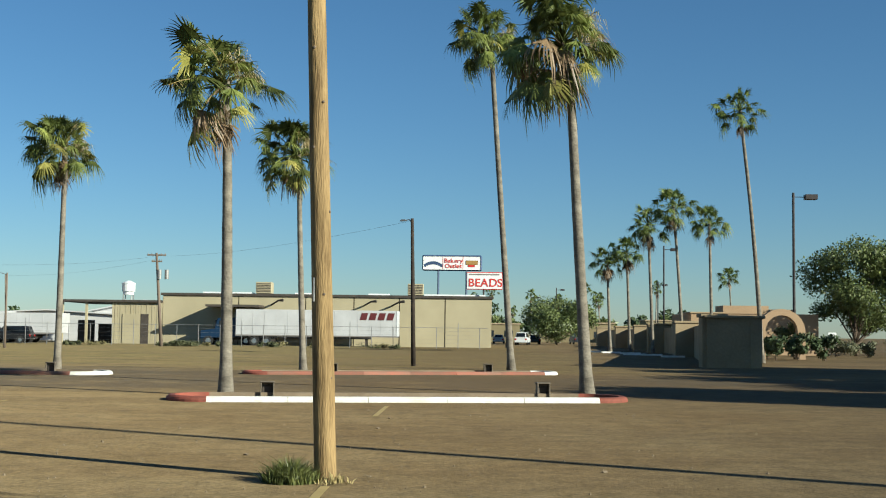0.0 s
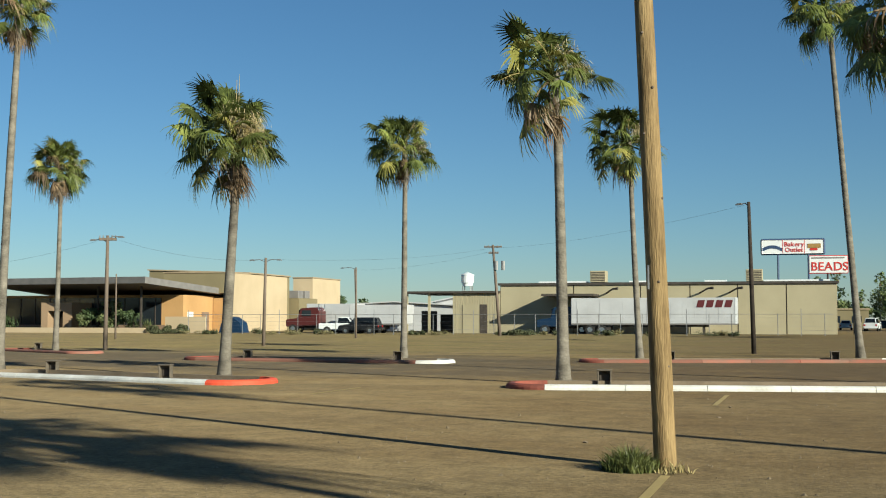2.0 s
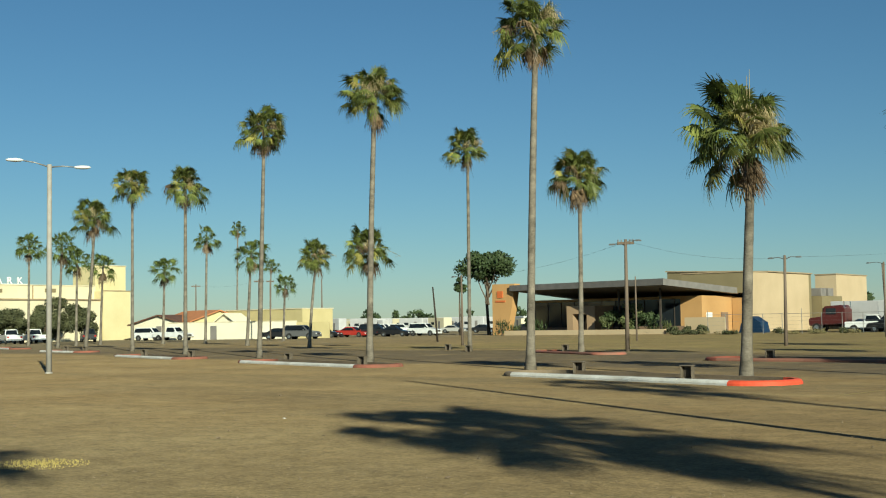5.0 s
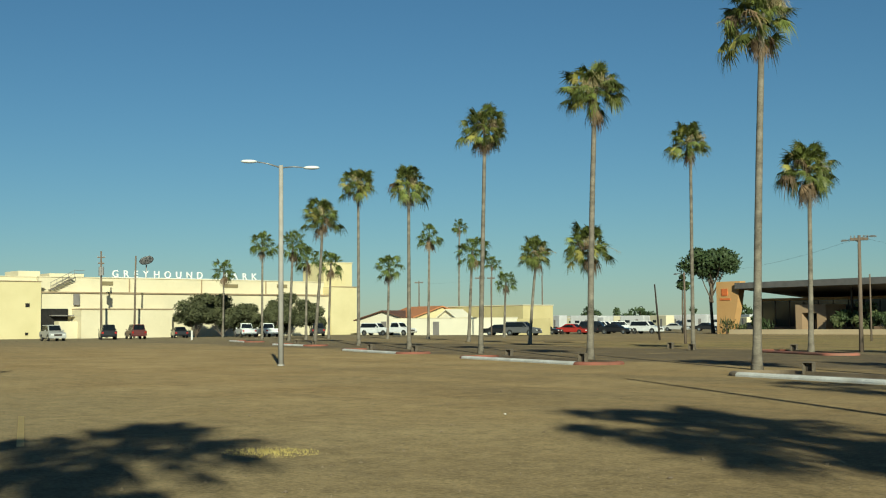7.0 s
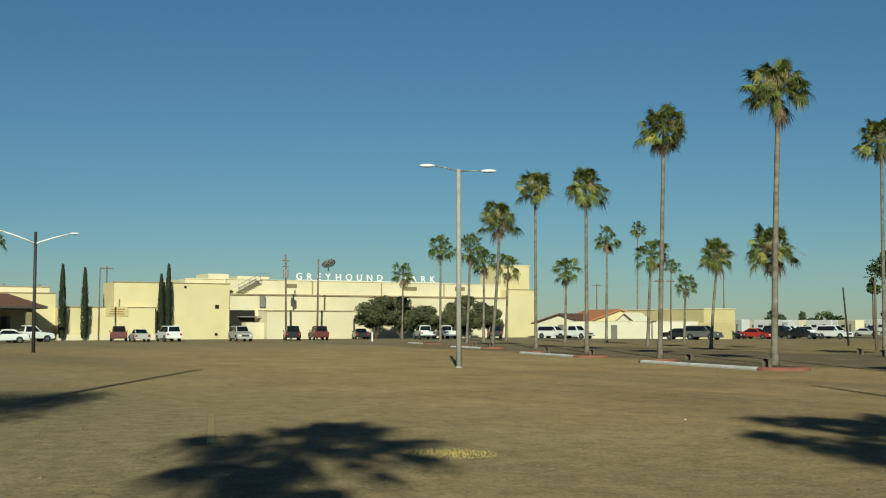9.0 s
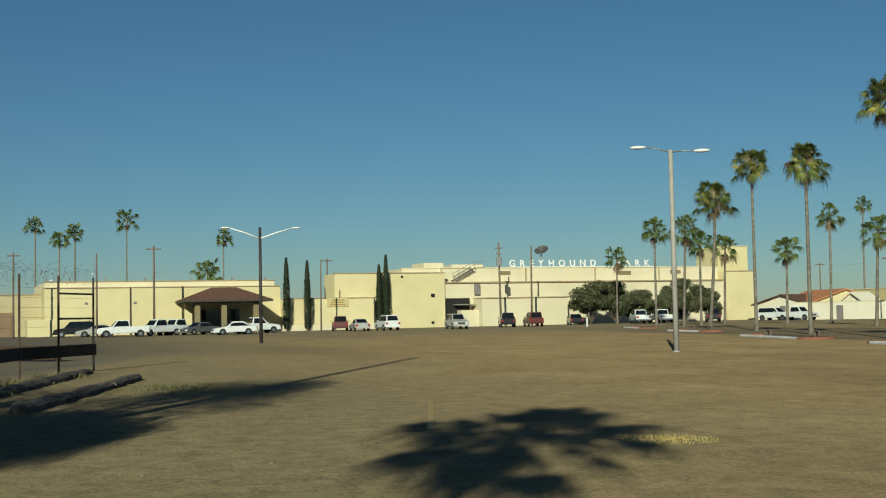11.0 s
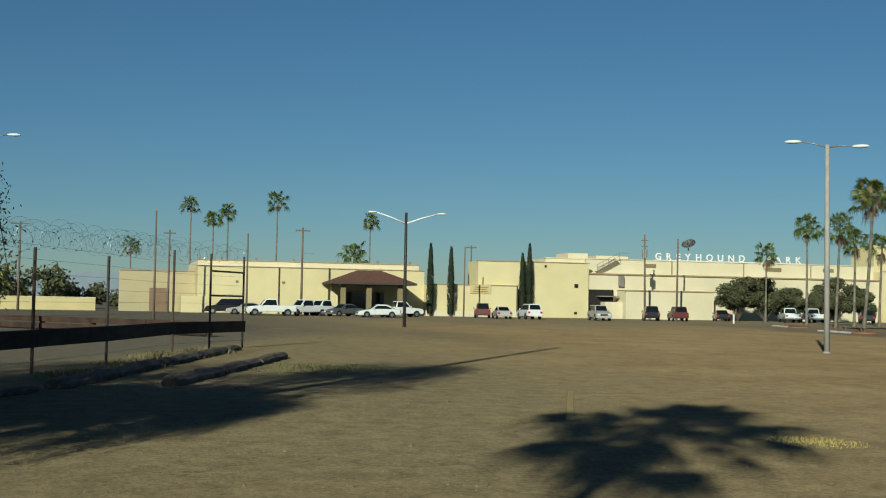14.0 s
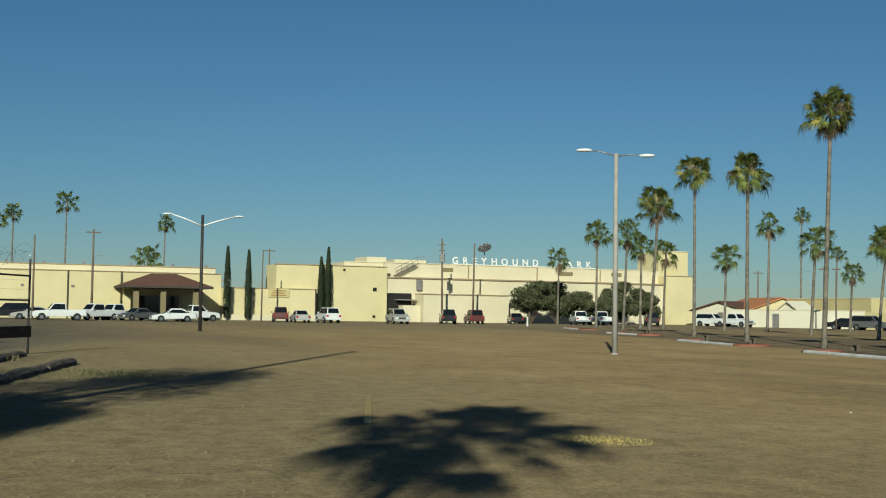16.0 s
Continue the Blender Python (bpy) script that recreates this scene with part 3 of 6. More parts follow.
        for k in range(150):
            q = hub + Vector((rnd.gauss(0, 0.13), rnd.gauss(0, 0.13), rnd.gauss(0, 0.13))) * crown
            v = (d * rnd.uniform(0.0, 0.16) + Vector((rnd.gauss(0, 0.07), rnd.gauss(0, 0.07), -rnd.uniform(0.1, 0.42)))) * crown
            w = Vector((rnd.gauss(0, 1), rnd.gauss(0, 1), 0)).normalized() * 0.008
            bm.faces.new([bm.verts.new(c) for c in (q - w, q + w, q + v)])
        part("flower_spray", bm, "straw", p, "hanging pale straw flower spray")
    return p


# the two rows of islands, and the palms on them
palm_tree(3.8, 32.0, 9.45, (-0.55, 0), 1.18, 1, 0.21, 1.0, 1.3, 0.45, label="tall leaning fan palm with windblown crown and dead skirt")
palm_tree(3.0, 53.0, 14.65, (-1.05, 0), 1.18, 2, 0.20, 1.0, 0.5, 0.3, label="very tall slender fan palm with small dark crown")
palm_tree(-5.43, 47.6, 8.65, (-0.35, 0), 1.1, 3, 0.17, 1.0, 1.0, 0.3)
palm_tree(-5.28, 29.8, 7.8, (-0.15, 0), 1.05, 4, 0.20, 0.7, 0.9, 0.5, label="fan palm with windblown crown and brown dead fronds")
palm_tree(-14.6, 46.2, 8.65, (0.05, 0), 1.08, 5, 0.17, 1.0, 1.0, 0.15)
tallest = palm_tree(-14.6, 30.1, 6.7, (0.36, 0.1), 1.06, 6, 0.20, 1.25, 1.2, 0.3, bloom=5, label="sturdy fan palm with dense drooping crown and brown skirt")
palm_tree(-34.4, 52.3, 9.2, (0.15, 0), 1.08, 7, 0.18, 1.1, 1.0, 0.1)
palm_tree(-24.3, 33.8, 11.9, (0.4, 0.2), 1.02, 8, 0.19, 1.0, 1.0, 0.3, label="very tall fan palm with a crown on a straight grey trunk")
palm_tree(-36.6, 38.9, 11.9, (0.35, 0.2), 1.02, 9, 0.19, 1.15, 1.3, 0.05, bloom=5)
palm_tree(-45.0, 56.5, 12.3, (0.1, 0), 0.92, 10, 0.16, 1.0, 0.9, 0.1)
palm_tree(-52.3, 55.7, 6.5, (0.1, 0), 1.1, 11, 0.17, 1.0, 1.2, 0.1)
palm_tree(-66.0, 63.6, 7.0, (0.5, 0.4), 0.95, 12, 0.16, 1.0, 0.8, 0.1)
palm_tree(-48.5, 43.1, 12.2, (0.3, 0.2), 0.98, 13, 0.17, 1.1, 0.9, 0.0)
palm_tree(-61.1, 48.2, 10.75, (0.05, 0), 0.96, 14, 0.17, 1.1, 0.9, 0.0)
palm_tree(-74.3, 53.8, 12.35, (0.0, 0), 1.02, 15, 0.17, 1.0, 0.9, 0.0)
palm_tree(-79.8, 53.5, 10.3, (0.65, 0.4), 1.12, 16, 0.18, 1.0, 0.9, 0.0)
for i, (x, y, h, lx, c, sk) in enumerate((
        (-102.2, 65.5, 9.6, 0.7, 1.2, 0.8), (-117.9, 72.0, 10.8, 0.1, 1.25, 0.8), (-143.5, 81.6, 8.9, 0.2, 1.2, 1.2), (-112.9, 77.6, 8.5, 0.5, 1.25, 1.2),
        (-105.3, 80.1, 7.8, 0.3, 1.2, 1.0), (-100.4, 81.8, 11.0, 0.3, 1.05, 1.3), (-80.9, 70.5, 8.1, 0.6, 1.15, 1.3), (-102.8, 95.0, 6.5, 0.4, 0.95, 1.0),
        (-144.0, 123.5, 16.7, 0.3, 1.0, 0.8), (-140.9, 127.4, 11.0, 0.4, 0.95, 0.8), (-109.0, 72.0, 8.7, 0.2, 1.1, 1.3),
        (-190.0, 9.8, 16.4, 0.1, 1.1, 0.6), (-190.0, 13.2, 14.2, 0.3, 1.1, 0.6), (-190.0, 15.4, 15.3, 1.0, 1.1, 0.6), (-190.0, 23.0, 17.4, 0.5, 1.25, 0.6),
        (-190.0, 37.8, 14.6, 0.4, 1.1, 0.6), (-172.0, 32.0, 8.6, 0.0, 1.5, 0.3), (-190.0, 1.0, 9.8, 0.0, 1.1, 1.0),
        (14.9, 108.3, 8.2, -0.3, 1.2, 2.0), (16.6, 108.2, 9.0, -0.3, 1.2, 2.0), (17.0, 98.6, 10.6, -0.4, 1.3, 0.9), (19.4, 98.3, 12.1, -0.8, 1.3, 0.9),
        (21.6, 97.7, 10.7, -0.2, 1.25, 0.9), (44.0, 185.0, 10.5, -0.5, 1.25, 0.6), (19.4, 74.0, 15.5, -1.3, 1.16, 0.4))):
    palm_tree(x, y, h, (lx, 0), c, 40 + i, 0.19, 1.05, sk, 0.12 if x < 0 else 0.35, joined=True, group="distant palms", label="distant fan palm with round crown on slim trunk")
for x in (0.22, 0.30):
    part("dead_spike", tube(bmesh.new(), [(x, 0.1, 6.9), (x + 0.03, 0.1, 8.3 if x > 0.25 else 8.15)], [0.014, 0.006], 5), "straw", tallest, "bare pale spike above the crown")
# palms beside and behind the path, whose shadows lie on the lot
palm_tree(5.3, -5.25, 9.1, (0.1, 0), 1.28, 70, 0.19, 1.9, 2.2, 0.2, joined=True)
palm_tree(9.3, 2.5, 9.0, (0.1, 0), 1.65, 71, 0.19, 2.0, 2.2, 0.2, joined=True)
palm_tree(13.2, 8.3, 13.2, (0.1, 0), 1.3, 72, 0.19, 0.8, 1.0, 0.2, joined=True)

# ---- kerbed islands ----


def island(ax, ay, bx, by, depth, front, ends, tip="red_kerb", left=None, group="kerbed palm islands"):
    """A long planting island: front kerb from a to b (a is its far left), round ends, seen from the lot."""
    d = Vector((bx - ax, by - ay, 0))
    length, rz = d.length, math.degrees(math.atan2(d.y, d.x))
    isl = thing("parking_island", ax, ay, 0, rz, "raised parking island edged with painted concrete kerb", "parking island", group)
    depth *= 0.7
    r, w, h = depth / 2, 0.2, 0.125

    def strip(name, pts, material, label=""):
        bm = bmesh.new()
        rows = []
        for i, p in enumerate(pts):
            p = Vector(p)
            t = (Vector(pts[min(i + 1, len(pts) - 1)]) - Vector(pts[max(i - 1, 0)])).normalized()
            nrm = Vector((t.y, -t.x))
            row = []
            for off, z in ((0.0, -0.02), (0.0, h * 0.42), (-0.025, h * 0.75), (-0.08, h), (-w, h), (-w, -0.02)):
                q = p + nrm * off
                row.append(bm.verts.new((q.x, q.y, z)))
            rows.append(row)
        for a, b in zip(rows, rows[1:]):
            for k in range(5):
                bm.faces.new((a[k], b[k], b[k + 1], a[k + 1]))
        bm.faces.new(rows[0])
        bm.faces.new(rows[-1][::-1])
        bmesh.ops.recalc_face_normals(bm, faces=bm.faces)
        part(name, bm, material, isl, label)

    n = max(1, round(length / 1.8))
    for i in range(n):
        a, b = length * i / n + 0.006, length * (i + 1) / n - 0.006
        strip("kerb_stone", [(a, 0), ((a + b) / 2, random.uniform(-0.01, 0.01)), (b, 0)], front)
    arc = [radians(-90 + 180 * k / 18) for k in range(19)]
    strip("kerb_end", [(length + r * 0.9 * math.cos(a), r + r * math.sin(a)) for a in arc], tip, "painted round kerb end")
    strip("kerb_end", [(-r * 0.9 * math.cos(a), r - r * math.sin(a)) for a in arc], left or ends, "painted round kerb end")
    strip("back_kerb", [(length, depth), (length / 2, depth), (0, depth)], "planter")
    bm = bmesh.new()
    prism(bm, [(x, y) for x, y in [(-w, w), (length + w, w), (length + r * 0.75, r), (length, depth - w), (0, depth - w), (-r * 0.75, r)]], -0.02, 0.03, "z")
    part("soil", bm, "planter", isl)
    return isl


island(-5.26, 27.2, 3.7, 28.6, 3.0, "white_kerb", "red_kerb", "red_kerb")
island(-21.9, 29.4, -13.6, 27.0, 3.2, "white_kerb", "planter", "red_bright")
island(-42.3, 36.4, -32.3, 33.4, 3.0, "white_kerb", "red_faded", "red_faded")
island(-61.0, 42.9, -51.5, 39.7, 2.8, "white_kerb", "red_faded", "red_faded")
island(-83.3, 51.8, -76.4, 50.2, 2.8, "white_kerb", "red_faded", "red_faded")
island(-107.0, 61.5, -99.0, 58.5, 2.8, "white_kerb", "red_faded", "red_faded")
island(-6.4, 44.6, 4.0, 47.6, 2.6, "red_worn", "red_kerb", "white_kerb")
island(-22.1, 43.0, -12.8, 41.9, 3.2, "red_worn", "red_kerb", "white_kerb")
island(-38.0, 53.0, -32.0, 49.5, 2.6, "red_worn", "red_kerb", "red_worn")


def lamp_box(x, y, rz=0.0, z=0.098):
    """A low open-fronted light housing on an island."""
    b = thing("light_box", x, y, z, rz, "low dark metal light box on the island", "light box", "island light boxes")
    part("back", slab(-0.15, 0.09, 0, 0.15, 0.12, 0.34, 0.006), "lampbox", b)
    for s in (-1, 1):
        part("side", slab(s * 0.15 - 0.015, -0.12, 0, s * 0.15 + 0.015, 0.09, 0.34, 0.006), "lampbox", b)
    part("lid", slab(-0.18, -0.14, 0.34, 0.18, 0.14, 0.37, 0.008), "lampbox", b)
    part("lens", slab(-0.12, 0.05, 0.05, 0.12, 0.088, 0.26, 0.004), "dark_trim", b, "dull dark lens")
    return b


for x, y in ((-4.2, 29.3), (2.5, 30.4), (-15.9, 29.3), (-20.6, 31.2), (-33.6, 35.3), (-41.0, 38.2), (-52.6, 41.9), (-59.6, 44.0), (-78.0, 52.3), (-81.5, 53.0),
             (-20.5, 44.4), (-14.0, 43.6), (-4.2, 46.8), (1.8, 48.4), (-36.5, 54.0), (-47.5, 57.5), (-43.5, 54.5)):
    lamp_box(x, y, 8, 0.0 if x < -43 and y > 54 else 0.028)

# ---- poles ----
woodpole = thing("wooden_pole", -1.245, 13.2, label="bare honey-brown wooden pole with knots and a small plate", category="utility pole")
bm = bmesh.new()
tube(bm, [(-0.037 * z, 0, z) for z in np.linspace(-0.3, 9.7, 24)], [0.122 - 0.0042 * max(z, 0) + random.uniform(-0.002, 0.002) for z in np.linspace(-0.3, 9.7, 24)], 16)
part("pole", bm, "wood", woodpole, smooth=True)
for z, a in ((2.0, 0.3), (2.9, 1.2), (3.6, -0.5), (4.1, 0.6), (4.7, -0.2), (1.1, 0.9)):
    bm = bmesh.new()
    bmesh.ops.create_icosphere(bm, subdivisions=1, radius=0.017)
    bmesh.ops.transform(bm, matrix=pose(-0.037 * z + 0.11 * math.sin(a), -0.11 * math.cos(a), z), verts=bm.verts)
    part("knot", bm, "wood_old", woodpole)
part("plate", slab(-0.165, -0.09, 1.92, -0.145, 0.05, 2.18, 0.003), "steel", woodpole, "grey metal plate")


def twin_lamp(x, y, h, arm_a, arm_b, material, label, head="white_metal", r=0.13, fat=1.0):
    """A pole with an arm and a flat lamp head on each side; arms are given as offsets (x, y, z) from the pole's top."""
    arm_mat = head if fat > 1 else "steel"
    p = thing("street_lamp", x, y, label=label, category="street lamp", group="lamps of the car park")
    part("pole", tube(bmesh.new(), [(0, 0, -0.2), (0, 0, h * 0.5), (0, 0, h)], [r, r * 0.9, r * 0.78], 12), material, p, smooth=True)
    for off in (arm_a, arm_b):
        off = Vector(off)
        out = Vector((off.x, off.y, 0)).normalized()
        start = Vector((0, 0, h - (0.1 if fat == 1 else 0.75)))
        end = Vector((off.x, off.y, h + off.z))
        a = part("arm", tube(bmesh.new(), [start, start.lerp(end, 0.5) + Vector((0, 0, 0.04)), end], [0.03 * fat, 0.026 * fat, 0.022 * fat], 8), arm_mat, p, smooth=True)
        bm = bmesh.new()
        m = Matrix.Translation(end) @ Vector(out).to_track_quat("X", "Z").to_matrix().to_4x4()
        bmesh.ops.create_uvsphere(bm, u_segments=14, v_segments=8, radius=1.0)
        bmesh.ops.transform(bm, matrix=m @ Matrix.Translation((0.22, 0, 0)) @ Matrix.Diagonal((0.33, 0.13, 0.075, 1)), verts=bm.verts)
        part("lamp_head", bm, head, p, smooth=True)
    part("collar", tube(bmesh.new(), [(0, 0, -0.05), (0, 0, 0.06)], [r * 1.35, r * 1.25], 12), material, p)
    return p


twin_lamp(-40.72, 25.73, 7.9, (-0.54, -0.88, 0.14), (0.62, 0.76, -0.10), "concrete", "pale concrete lamp post with two flat lamp heads", r=0.108)
twin_lamp(-80.03, 18.42, 7.75, (-0.4, -2.0, 0.0), (0.45, 2.15, -0.05), "dark_steel", "dark lamp post with two white V-shaped arms", r=0.12, fat=2.0)
twin_lamp(-59.7, -6.4, 9.0, (-0.3, -1.2, 0.15), (0.2, 1.1, 0.12), "concrete", "pale concrete lamp post behind the wire fence")

# ---- racetrack building ----


gp = thing("racetrack_building", -160, 60, 0, 0, "long cream stucco grandstand building with brown coping", "building")
inv = Matrix.Translation((160, -60, 0))


def gpart(name, x0, y0, z0, x1, y1, z1, material, label="", bevel=0.0):
    bm = slab(x0, y0, z0, x1, y1, z1, bevel)
    bmesh.ops.transform(bm, matrix=inv, verts=bm.verts)
    return part(name, bm, material, gp, label)


for x0, y0, x1, y1, z, mat in (
        (-185, -0.5, -165.0, 9.2, 5.35, "tan_cream"), (-185, 9.2, -158.0, 39.0, 5.95, "cream"), (-185, 9.4, -162.0, 39.2, 6.85, "cream_pale"),
        (-170, 39.0, -156.6, 51.7, 4.2, "cream"), (-163, 46.5, -158.0, 62.5, 7.55, "cream"),
        (-185, 62.5, -158.4, 109.0, 6.1, "cream_pale"), (-185, 57.2, -161.0, 63.0, 8.3, "cream_pale"),
        (-185, 63.0, -160.2, 109.2, 8.3, "cream_pale"), (-185, 109.0, -157.8, 113.9, 7.5, "cream"), (-168, 110.4, -162.0, 116.0, 11.6, "cream"),
        (-158.4, 66.9, -155.2, 80.2, 3.85, "cream_pale")):
    gpart("wall", x0, y0, -0.1, x1, y1, z, mat)
    gpart("coping", x1 - 0.35, y0 - 0.1, z, x1 + 0.12, y1 + 0.1, z + 0.11, "coping" if z < 8 else "cream_pale")
gpart("coping", -158.4, 66.9, 3.85, -155.05, 80.3, 4.0, "coping")
gpart("coping", -158.4, 62.5, 6.1, -158.15, 109.0, 6.3, "coping")
gpart("coping", -158.0, 39.0, 5.0, -157.7, 39.2, 5.2, "coping")
gpart("roof_unit", -168, 61.3, 8.31, -163, 64.3, 9.2, "cream_pale", "white rooftop plant room")
gpart("roof_unit", -168, 66.0, 8.31, -164, 71.0, 9.0, "cream_pale", "white rooftop plant room")
# no opening here: the recess's shade is put into a near-black slab
gpart("recess", -158.3, 62.6, 0.0, -157.97, 66.2, 4.0, "shadow_gap", "flat dark panel holding the shade of a loading recess")
gpart("stair_box", -157.97, 64.3, 0.0, -156.4, 67.2, 2.3, "cream_pale", "small cream stair enclosure")
gpart("awning", -158.2, 63.6, 3.0, -156.8, 66.6, 3.15, "fascia", "small sloped metal awning")
gpart("door", -158.02, 66.95, 4.5, -157.9, 67.8, 6.0, "fascia", "grey upper door")
for y, z0, w, h in ((60.4, 4.2, 0.55, 0.5), (60.4, 0.5, 0.4, 0.35), (56.0, 6.9, 0.3, 0.3), (52.5, 3.0, 0.25, 0.25)):
    gpart("vent", -157.99, y, z0, -157.9, y + w, z0 + h, "shadow_gap", "small dark wall vent", 0.01)
for y in (14, 20, 26, 30):
    gpart("vent", -157.99, y, 3.9, -157.9, y + 0.35, 4.2, "fascia", "small grey wall vent")
for y, w, z in ((72.0, 1.6, 7.3), (91.0, 2.6, 7.2), (100.5, 1.8, 7.3)):
    gpart("louvre", -160.21, y, z, -160.1, y + w, z + 0.55, "school_tan", "faded louvred vent panel")
for y in (76.0, 87.4, 98.4):
    gpart("downpipe", -160.2, y, 6.2, -160.05, y + 0.14, 8.28, "coping")
gpart("downpipe", -156.6, 51.55, 0.0, -156.45, 51.7, 4.2, "dark_trim", "dark downpipe")
gpart("wall_pipe", -158.0, 19.5, 0.0, -157.85, 19.65, 6.0, "dark_trim")
for y in (9.6, 12.5, 17.0, 22.0, 28.0, 33.5, 38.0):
    gpart("roof_vent", -163.0, y, 6.9, -162.7, y + 0.3, 7.35, "steel")
gpart("brown_door", -165.0, 3.4, 0.0, -164.9, 5.6, 3.1, "brown_wall", "red-brown roller door")
gpart("low_wall", -164.9, 7.2, 0.0, -157.8, 14.5, 2.1, "cream", "low cream yard wall")
gpart("planter_wall", -156.4, 38.8, 0.0, -155.9, 51.7, 0.75, "cream_pale", "low cream planter wall")
# outside stair on the upper wall
for i in range(9):
    gpart("stair_tread", -160.2, 64.3 + 0.36 * i, 6.55 + 0.19 * i, -159.2, 64.7 + 0.36 * i, 6.63 + 0.19 * i, "fascia")
bm = bmesh.new()
for dz in (0.5, 0.95):
    tube(bm, [(-159.2, 64.2, 6.55 + dz), (-159.2, 67.6, 8.3 + dz), (-159.2, 69.0, 8.3 + dz)], 0.035, 6)
for i in range(5):
    tube(bm, [(-159.2, 64.3 + 0.82 * i, 6.6 + 0.42 * i), (-159.2, 64.3 + 0.82 * i, 7.55 + 0.42 * i)], 0.03, 6)
bmesh.ops.transform(bm, matrix=inv, verts=bm.verts)
part("stair_rail", bm, "fascia", gp)

words = thing("roof_lettering", -160.3, 73.5, 8.5, 0, "white standing roof letters above the cream parapet", "sign")
lettering("GREYHOUND PARK", 1.38, 0.18, "letter_white", words, pose(0, 0, 0.0, 0, 0, 90), gap=4.5)
bm = bmesh.new()
box(bm, -0.05, 0, -0.08, 0.05, 24.4, 0.0)
part("rail", bm, "white_metal", words)

notice = thing("wall_notice", -156.5, 45.3, 3.2, 0, "dull yellow painted notice with illegible brown lines", "sign")
part("board", slab(-0.05, -0.3, -0.1, 0.03, 2.6, 1.05, 0.01), "yellow_wall", notice)
for i in range(3):
    part("text_bar", slab(0.032, 0.1 + 0.15 * i, 0.1 + 0.3 * i, 0.045, 2.2 - 0.2 * (i % 2), 0.24 + 0.3 * i), "logo_gold", notice)

# entrance porch with a tiled hip roof
porch = thing("entrance_porch", -153.5, 30.6, 0, 0, "open entrance porch with brown tiled hip roof", "porch")
bm = bmesh.new()
v = [bm.verts.new(p) for p in ((-4.2, -5.4, 4.15), (4.2, -5.4, 4.15), (4.2, 5.3, 4.15), (-4.2, 5.3, 4.15), (0, -1.6, 5.75), (0, 1.6, 5.75))]
for f in ((0, 1, 4), (1, 2, 5, 4), (2, 3, 5), (3, 0, 4, 5), (3, 2, 1, 0)):
    bm.faces.new([v[i] for i in f])
part("roof", bm, "roof_tile", porch, "brown clay tile hip roof")
part("eave", slab(-4.25, -5.45, 3.88, 4.25, 5.35, 4.15, 0.02), "dark_trim", porch)
for y in (-3.9, -0.6, 3.4):
    part("column", slab(2.7, y - 0.32, 0, 3.3, y + 0.32, 3.9, 0.03), "school_tan", porch)
part("column", slab(-3.6, -4.4, 0, -2.9, -3.5, 3.9, 0.03), "cream", porch)
part("entrance_door", slab(-4.2, -2.6, 0, -4.0, 2.8, 3.0), "glass", porch, "dark glazed doors")


def satellite_dish(x, y, z):
    d = thing("satellite_dish", x, y, z, 0, "large grey mesh dish on a rooftop post", "satellite dish")
    part("post", tube(bmesh.new(), [(0, 0, 0), (0, 0, 2.1)], 0.09, 8), "steel", d)
    bm = bmesh.new()
    rings = []
    for i in range(6):
        r = 1.05 * i / 5
        rings.append([bm.verts.new((r * math.cos(a), r * math.sin(a), 0.28 * (r / 1.05) ** 2)) for a in (2 * math.pi * k / 18 for k in range(18))] if i else [bm.verts.new((0, 0, 0))])
    for i in range(1, 6):
        for k in range(18):
            bm.faces.new((rings[i - 1][k], rings[i - 1][(k + 1) % 18], rings[i][(k + 1) % 18], rings[i][k]) if i > 1 else (rings[0][0], rings[1][k], rings[1][(k + 1) % 18]))
    bmesh.ops.solidify(bm, geom=bm.faces[:], thickness=0.03)
    bmesh.ops.transform(bm, matrix=pose(0.2, 0, 2.5, 28, 30, 0), verts=bm.verts)
    part("reflector", bm, "steel", d)
    part("feed_arm", tube(bmesh.new(), [(0.2, 0, 2.5), (0.9, 0.1, 3.5)], 0.04, 6), "steel", d)


satellite_dish(-161.5, 79.3, 8.3)


def cypress(x, y, h, r, seed):
    t = thing("cypress_tree", x, y, 0, 0, "slim dark green columnar cypress beside the wall", "tree", "columnar cypresses")
    part("trunk", tube(bmesh.new(), [(0, 0, -0.1), (0, 0, h * 0.5)], [0.12, 0.06], 8), "bark", t)
    rnd = random.Random(seed)
    bm = bmesh.new()
    for i in range(1500):
        s = rnd.random() ** 0.9
        prof = r * (0.55 + 0.6 * math.sin(min(1, s * 1.6) * 1.57) - 0.55 * s) * (1 - s) ** 0.35 * 1.3
        a = rnd.uniform(0, 6.283)
        q = prof * rnd.uniform(0.6, 1.08)
        c = Vector((q * math.cos(a), q * math.sin(a), 0.25 + (h - 0.3) * s))
        d = Vector((0.25 * math.cos(a), 0.25 * math.sin(a), 1)).normalized() * rnd.uniform(0.25, 0.5)
        w = Vector((-math.sin(a), math.cos(a), rnd.uniform(-0.3, 0.3))) * rnd.uniform(0.05, 0.10)
        bm.faces.new([bm.verts.new(c + k) for k in (-w, w, d)])
    part("crown", bm, "leaf_cypress", t)


for i, (x, y, h) in enumerate(((-155.4, 39.2, 9.4), (-155.4, 42.0, 9.0), (-157.0, 52.5, 8.5), (-157.0, 53.5, 9.9))):
    cypress(x, y, h, 0.52, 200 + i)


